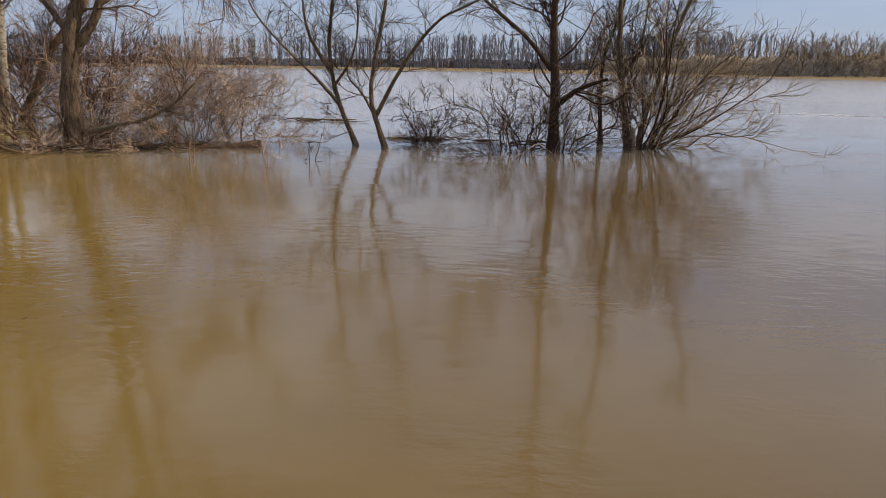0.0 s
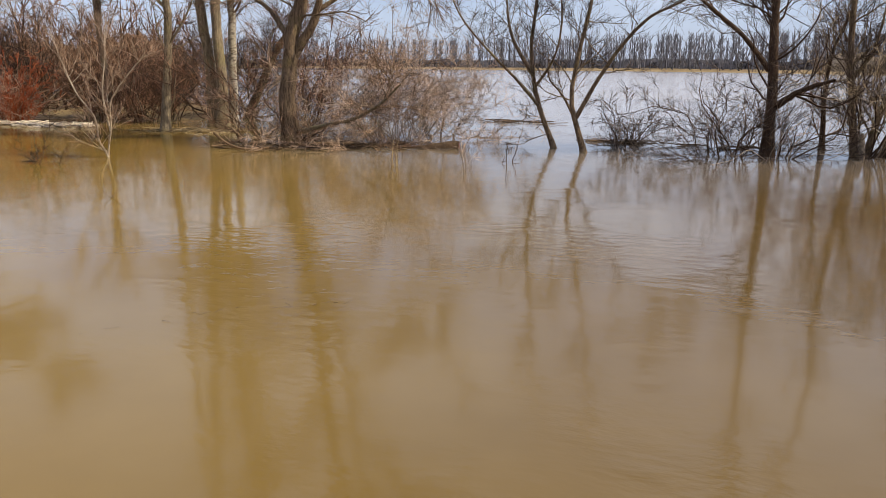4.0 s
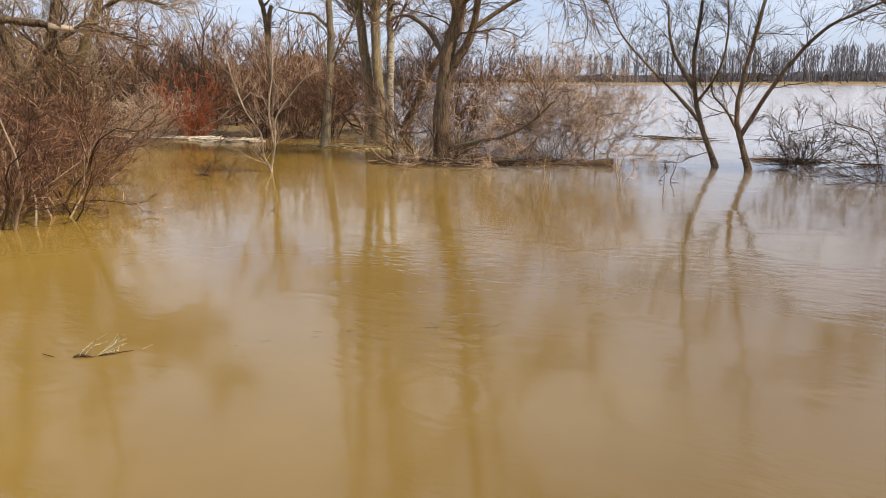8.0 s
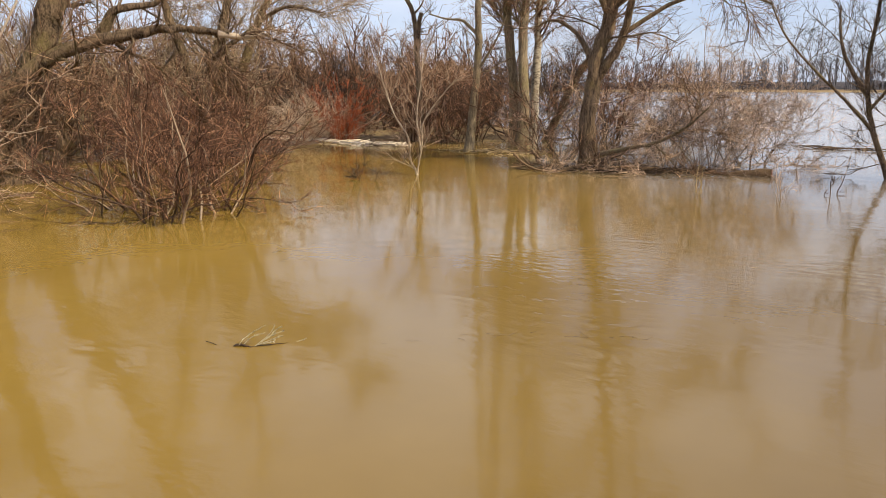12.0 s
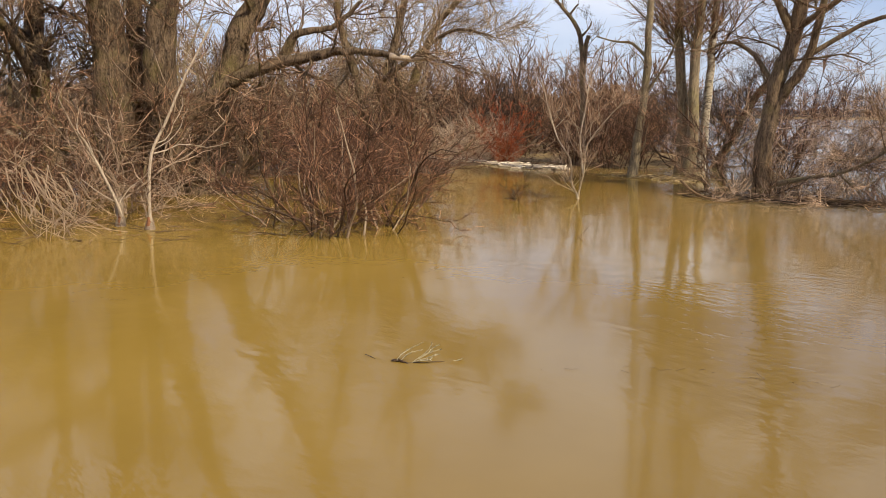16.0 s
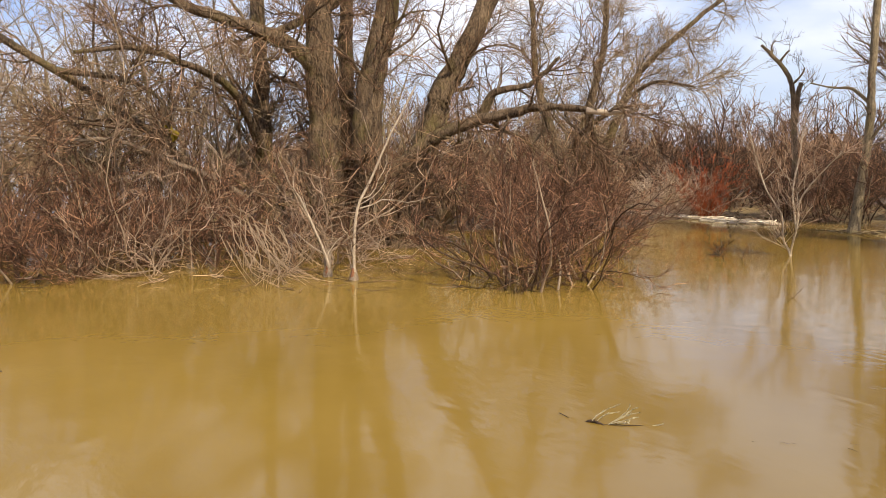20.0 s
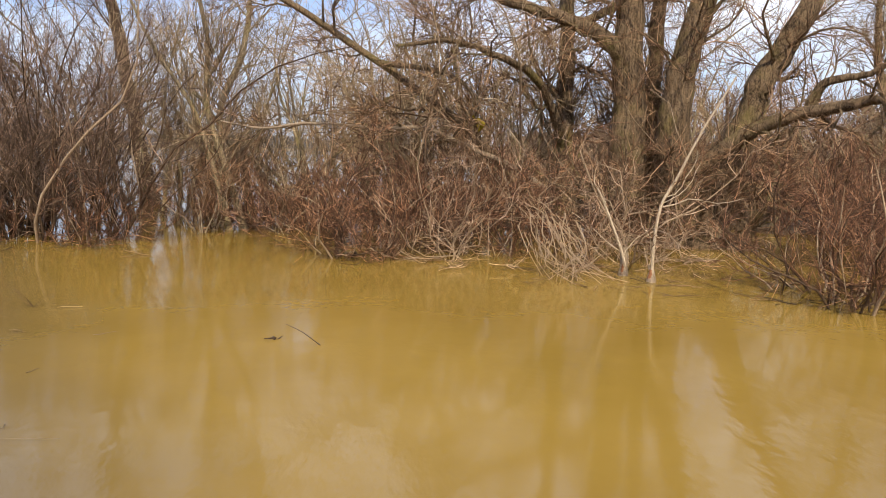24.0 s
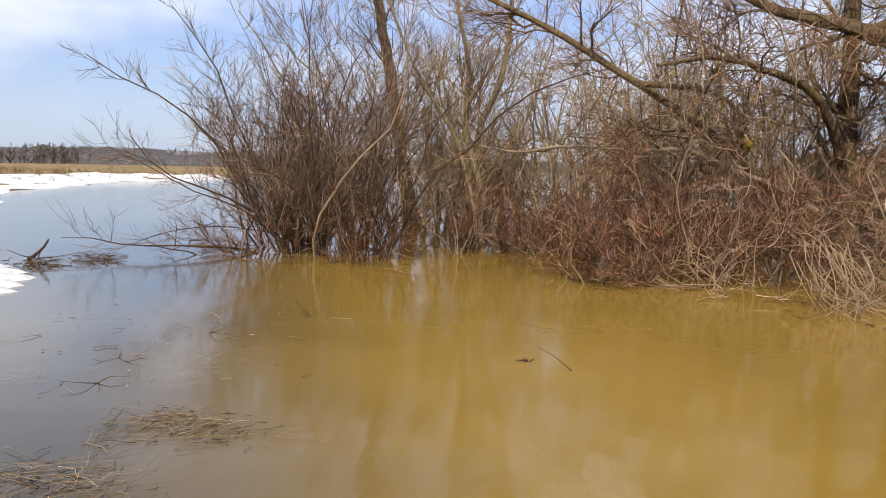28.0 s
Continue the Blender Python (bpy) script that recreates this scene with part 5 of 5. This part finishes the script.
reed = thing("reed_tuft", (-4.3, 13.57, 0), "upright dry tan reed stalks in the flood", "reeds")
for k in range(4):
    x, y, h = -4.3 + R.normal() * 0.04, 13.57 + R.normal() * 0.04, 0.3 + 0.3 * R.random()
    p, r = limb([(x, y, -0.2), (x + R.normal() * 0.03, y, h * 0.6), (x + R.normal() * 0.08, y + R.normal() * 0.05, h)], 0.008, 0.004, 7)
    part("stalk", [tubes(p, r, 5)], T_STRAW, reed)

fan = thing("broken_sticks", (-11.6, 3.9, 0), "fan of pale broken sticks leaning into the flood", "sticks")
for k in range(26):
    x, y = -12.0 + R.normal() * 0.28, 3.8 + R.normal() * 0.25
    h = 0.35 + 0.6 * R.random()
    p, r = limb([(x, y, h), (x + 0.25 + R.normal() * 0.08, y + 0.12 + R.normal() * 0.12, h * 0.5 + R.normal() * 0.04), (-11.5 + R.normal() * 0.22, 4.05 + R.normal() * 0.3, -0.03)], 0.006 + 0.004 * R.random(), 0.0045, 7)
    part("stick", [tubes(p, r, 6, 0.05)], T_BROOM, fan)

for x, y, top, red in ((-11.9, 4.9, 0.42, 0), (-11.32, 5.08, 0.24, 1)):
    foot = thing("beaver_stump", (x, y, 0), "beaver-gnawed pale foot of a stem at the water" if not red else "chewed red-stained stump foot at the water", "stump")
    p, r = limb([(x, y - 0.03, -0.2), (x + 0.02, y, 0.05), (x, y, top)], 0.1, 0.05, 9)
    r = r * (1 - 0.35 * np.exp(-((p[..., 2] - 0.16) / 0.06) ** 2))
    stump = part("stump", [tubes(p, r, 12, 0.1)], M_PALE, foot)
    p, r = limb([(x + 0.045, y - 0.035, 0.03), (x + 0.05, y - 0.03, 0.12), (x + 0.05, y - 0.03, 0.18)], 0.036, 0.02, 7)
    part("gnawed_patch", [tubes(p, r, 8, 0.15)], M_ORANGE, stump, "orange gnawed wood")

leaf = thing("floating_twig", (-8.13, 0.0, 0), "small dark twig with leaves afloat", "twig")
sticks(leaf, "twig", M_DARK, (-8.16, 0.02, 0.015), [(-8.12, -0.06, 0.015), (-8.18, 0.1, 0.02), (-8.1, 0.05, 0.03)], 0.012)
for foot, tips in (((-9.75, -2.6, 0), [(-9.6, -2.85, 0.28), (-9.8, -2.45, 0.14), (-9.7, -2.75, 0.2)]), ((-11.2, 3.3, 0), [(-10.9, 3.05, 0.12), (-11.1, 3.7, 0.18), (-10.8, 3.4, 0.08)]), ((-10.2, 4.9, 0), [(-9.9, 5.4, 0.03), (-10.3, 4.6, 0.05)]), ((-7.9, 0.45, 0), [(-7.8, 0.15, 0.22)]), ((-6.9, 9.2, 0), [(-6.8, 9.35, 0.22), (-6.95, 9.1, 0.14)])):
    tw = thing("floating_twig", foot, "thin bare twig poking out of the flood", "twig", "twigs afloat")
    sticks(tw, "twig", T_LITTER, foot, tips, 0.006)

yellow = thing("yellow_scrap", (-16.0, 3.45, 2.3), "scrap of bright yellow plastic caught on a branch", "scrap")
u = np.linspace(0, 1, 8)
gx, gz = np.meshgrid(u, u, indexing="ij")
pos = np.stack([-15.55 + 0.05 * np.sin(gx * 7 + gz * 5), 3.3 + 0.12 * gx + 0.06 * np.sin(gz * 5), 2.2 + 0.2 * gz + 0.06 * np.sin(gx * 6 + 1)], -1).reshape(-1, 3)
i = np.arange(7)[:, None] * 8 + np.arange(7)
part("sheet", [(pos, np.stack([i, i + 8, i + 9, i + 1], -1).reshape(-1, 4)), (pos + [0.012, 0, 0], np.stack([i, i + 1, i + 9, i + 8], -1).reshape(-1, 4))], M_YELLOW, yellow)

clump = thing("drift_clump", (-13.4, -8.7, 0), "clump of drowned weed and dark branch by the snow", "debris")
scatter("weed", "brown matted weed", "", T_LITTER, [(-13.4, -8.8, -12.6, -8.2), (-14.6, -8.4, -13.4, -7.7)], 150, (0.06, 0.45), (0.003, 0.008), high=0.1, wide=0.4, parent=clump, lift=0.5, steps=5, bend=0.3)
p, r = limb([(-13.6, -9.15, 0.02), (-13.5, -8.95, 0.12), (-13.5, -8.78, 0.26), (-13.53, -8.7, 0.4)], 0.04, 0.015)
part("branch", [tubes(p, r, 9, 0.12)], M_DARK, clump, "dark upright branch")
sticks(clump, "stick", M_DARK, (-13.5, -8.9, 0.05), [(-14.1, -9.1, 0.3), (-13.2, -8.3, 0.06), (-13.9, -8.3, 0.15), (-13.1, -9.2, 0.25)], 0.012)

# long bare branch reaching over the inlet from the willow bush
arm = thing("drooping_branch", (-17.2, -6.4, 0), "long bare branch drooping over the inlet", "branch")
p, r = limb([(-17.0, -6.0, 0.35), (-16.3, -6.8, 0.5), (-15.6, -7.5, 0.42), (-15.0, -8.0, 0.2)], 0.016, 0.005)
part("branch", [tubes(p, r, 7)], M_DARK, arm)
a = shoots(p, r, 12, (0.2, 1.0), (30, 70), (0.3, 0.9), 0.6, 5, 0.2, -0.05, least=0.006)
for k in range(len(a[0])):
    part("twig", [tubes(a[0][k : k + 1], a[1][k : k + 1], 4)], M_DARK, arm)

scatter("ice_line", "thin white line of foam and ice on the river", "ice", M_SNOW, [(13.6, 32.8, 15.5, 32.2), (15.5, 32.2, 18.5, 31.2), (18.5, 31.2, 23, 30.4)], 150, (0.2, 0.9), (0.006, 0.014), high=0.01, wide=0.14, turn=-0.25)
scatter("drift_litter", "brown sticks drifted in the open river", "debris", T_LITTER, [(-4.9, 25.4, -3.0, 25.0), (-1.5, 19.5, 2.5, 18.6)], 70, (0.2, 1.0), (0.008, 0.02), high=0.08, wide=0.4, turn=0.1)

for foot, tips in (((-7.4, -3.6, 0), [(-7.2, -3.75, 0.03), (-7.55, -3.4, 0.05), (-7.3, -3.3, 0.04), (-7.6, -3.7, 0.03)]), ((-6.6, -3.3, 0), [(-6.4, -3.5, 0.06), (-6.75, -3.1, 0.03), (-6.45, -3.2, 0.04)]), ((-8.6, -3.3, 0), [(-8.45, -3.5, 0.04), (-8.8, -3.2, 0.03), (-8.5, -3.1, 0.06)])):
    tw = thing("floating_twig", foot, "thin dark twig with side shoots afloat in the inlet", "twig", "twigs afloat")
    sticks(tw, "twig", T_LITTER, foot, tips, 0.005)

# ---- more brush: a taller grove on the far bank, crooked twigs before the old willow ----
far_woods("far_woods", "distant tall grove of pale tan willows on the far bank", [(82, 201), (88, 193), (95, 186), (106, 178), (122, 170)], 210, (7.0, 10.4), T_FARTAN, 7, fat=0.075, low=0.08, crown=13, spread=(14, 50), sway=0.5, uneven=0.35, lean=0.1, slim=0.007)
bush("shoots", "pale crooked twigs tangled before the furrowed trunks", (-13.3, 5.7), (0.7, 0.6), 14, 3.4, M_STEM, T_ROSE, lean=0.45, fine=7, finest=4, reach=0.85, wander=0.44, start=0.2, small=0.0038, joints=6, group=young)
bush("shoots", "red shoots tangled round the old willow's foot", (-13.9, 4.7), (0.7, 0.6), 16, 3.2, M_STEM, T_RED, lean=0.4, fine=8, finest=4, reach=0.85, wander=0.38, start=0.2, small=0.004, joints=6, group=young)
bush("brown_bush", "dark brown twiggy bush behind the flooded elm", (-9.9, 20.6), (1.3, 0.9), 40, 4.4, M_DARK, T_UMBER, lean=0.4, fine=9, finest=5, last=1, reach=0.95, wander=0.3, start=0.2, small=0.006, pale=0.1)
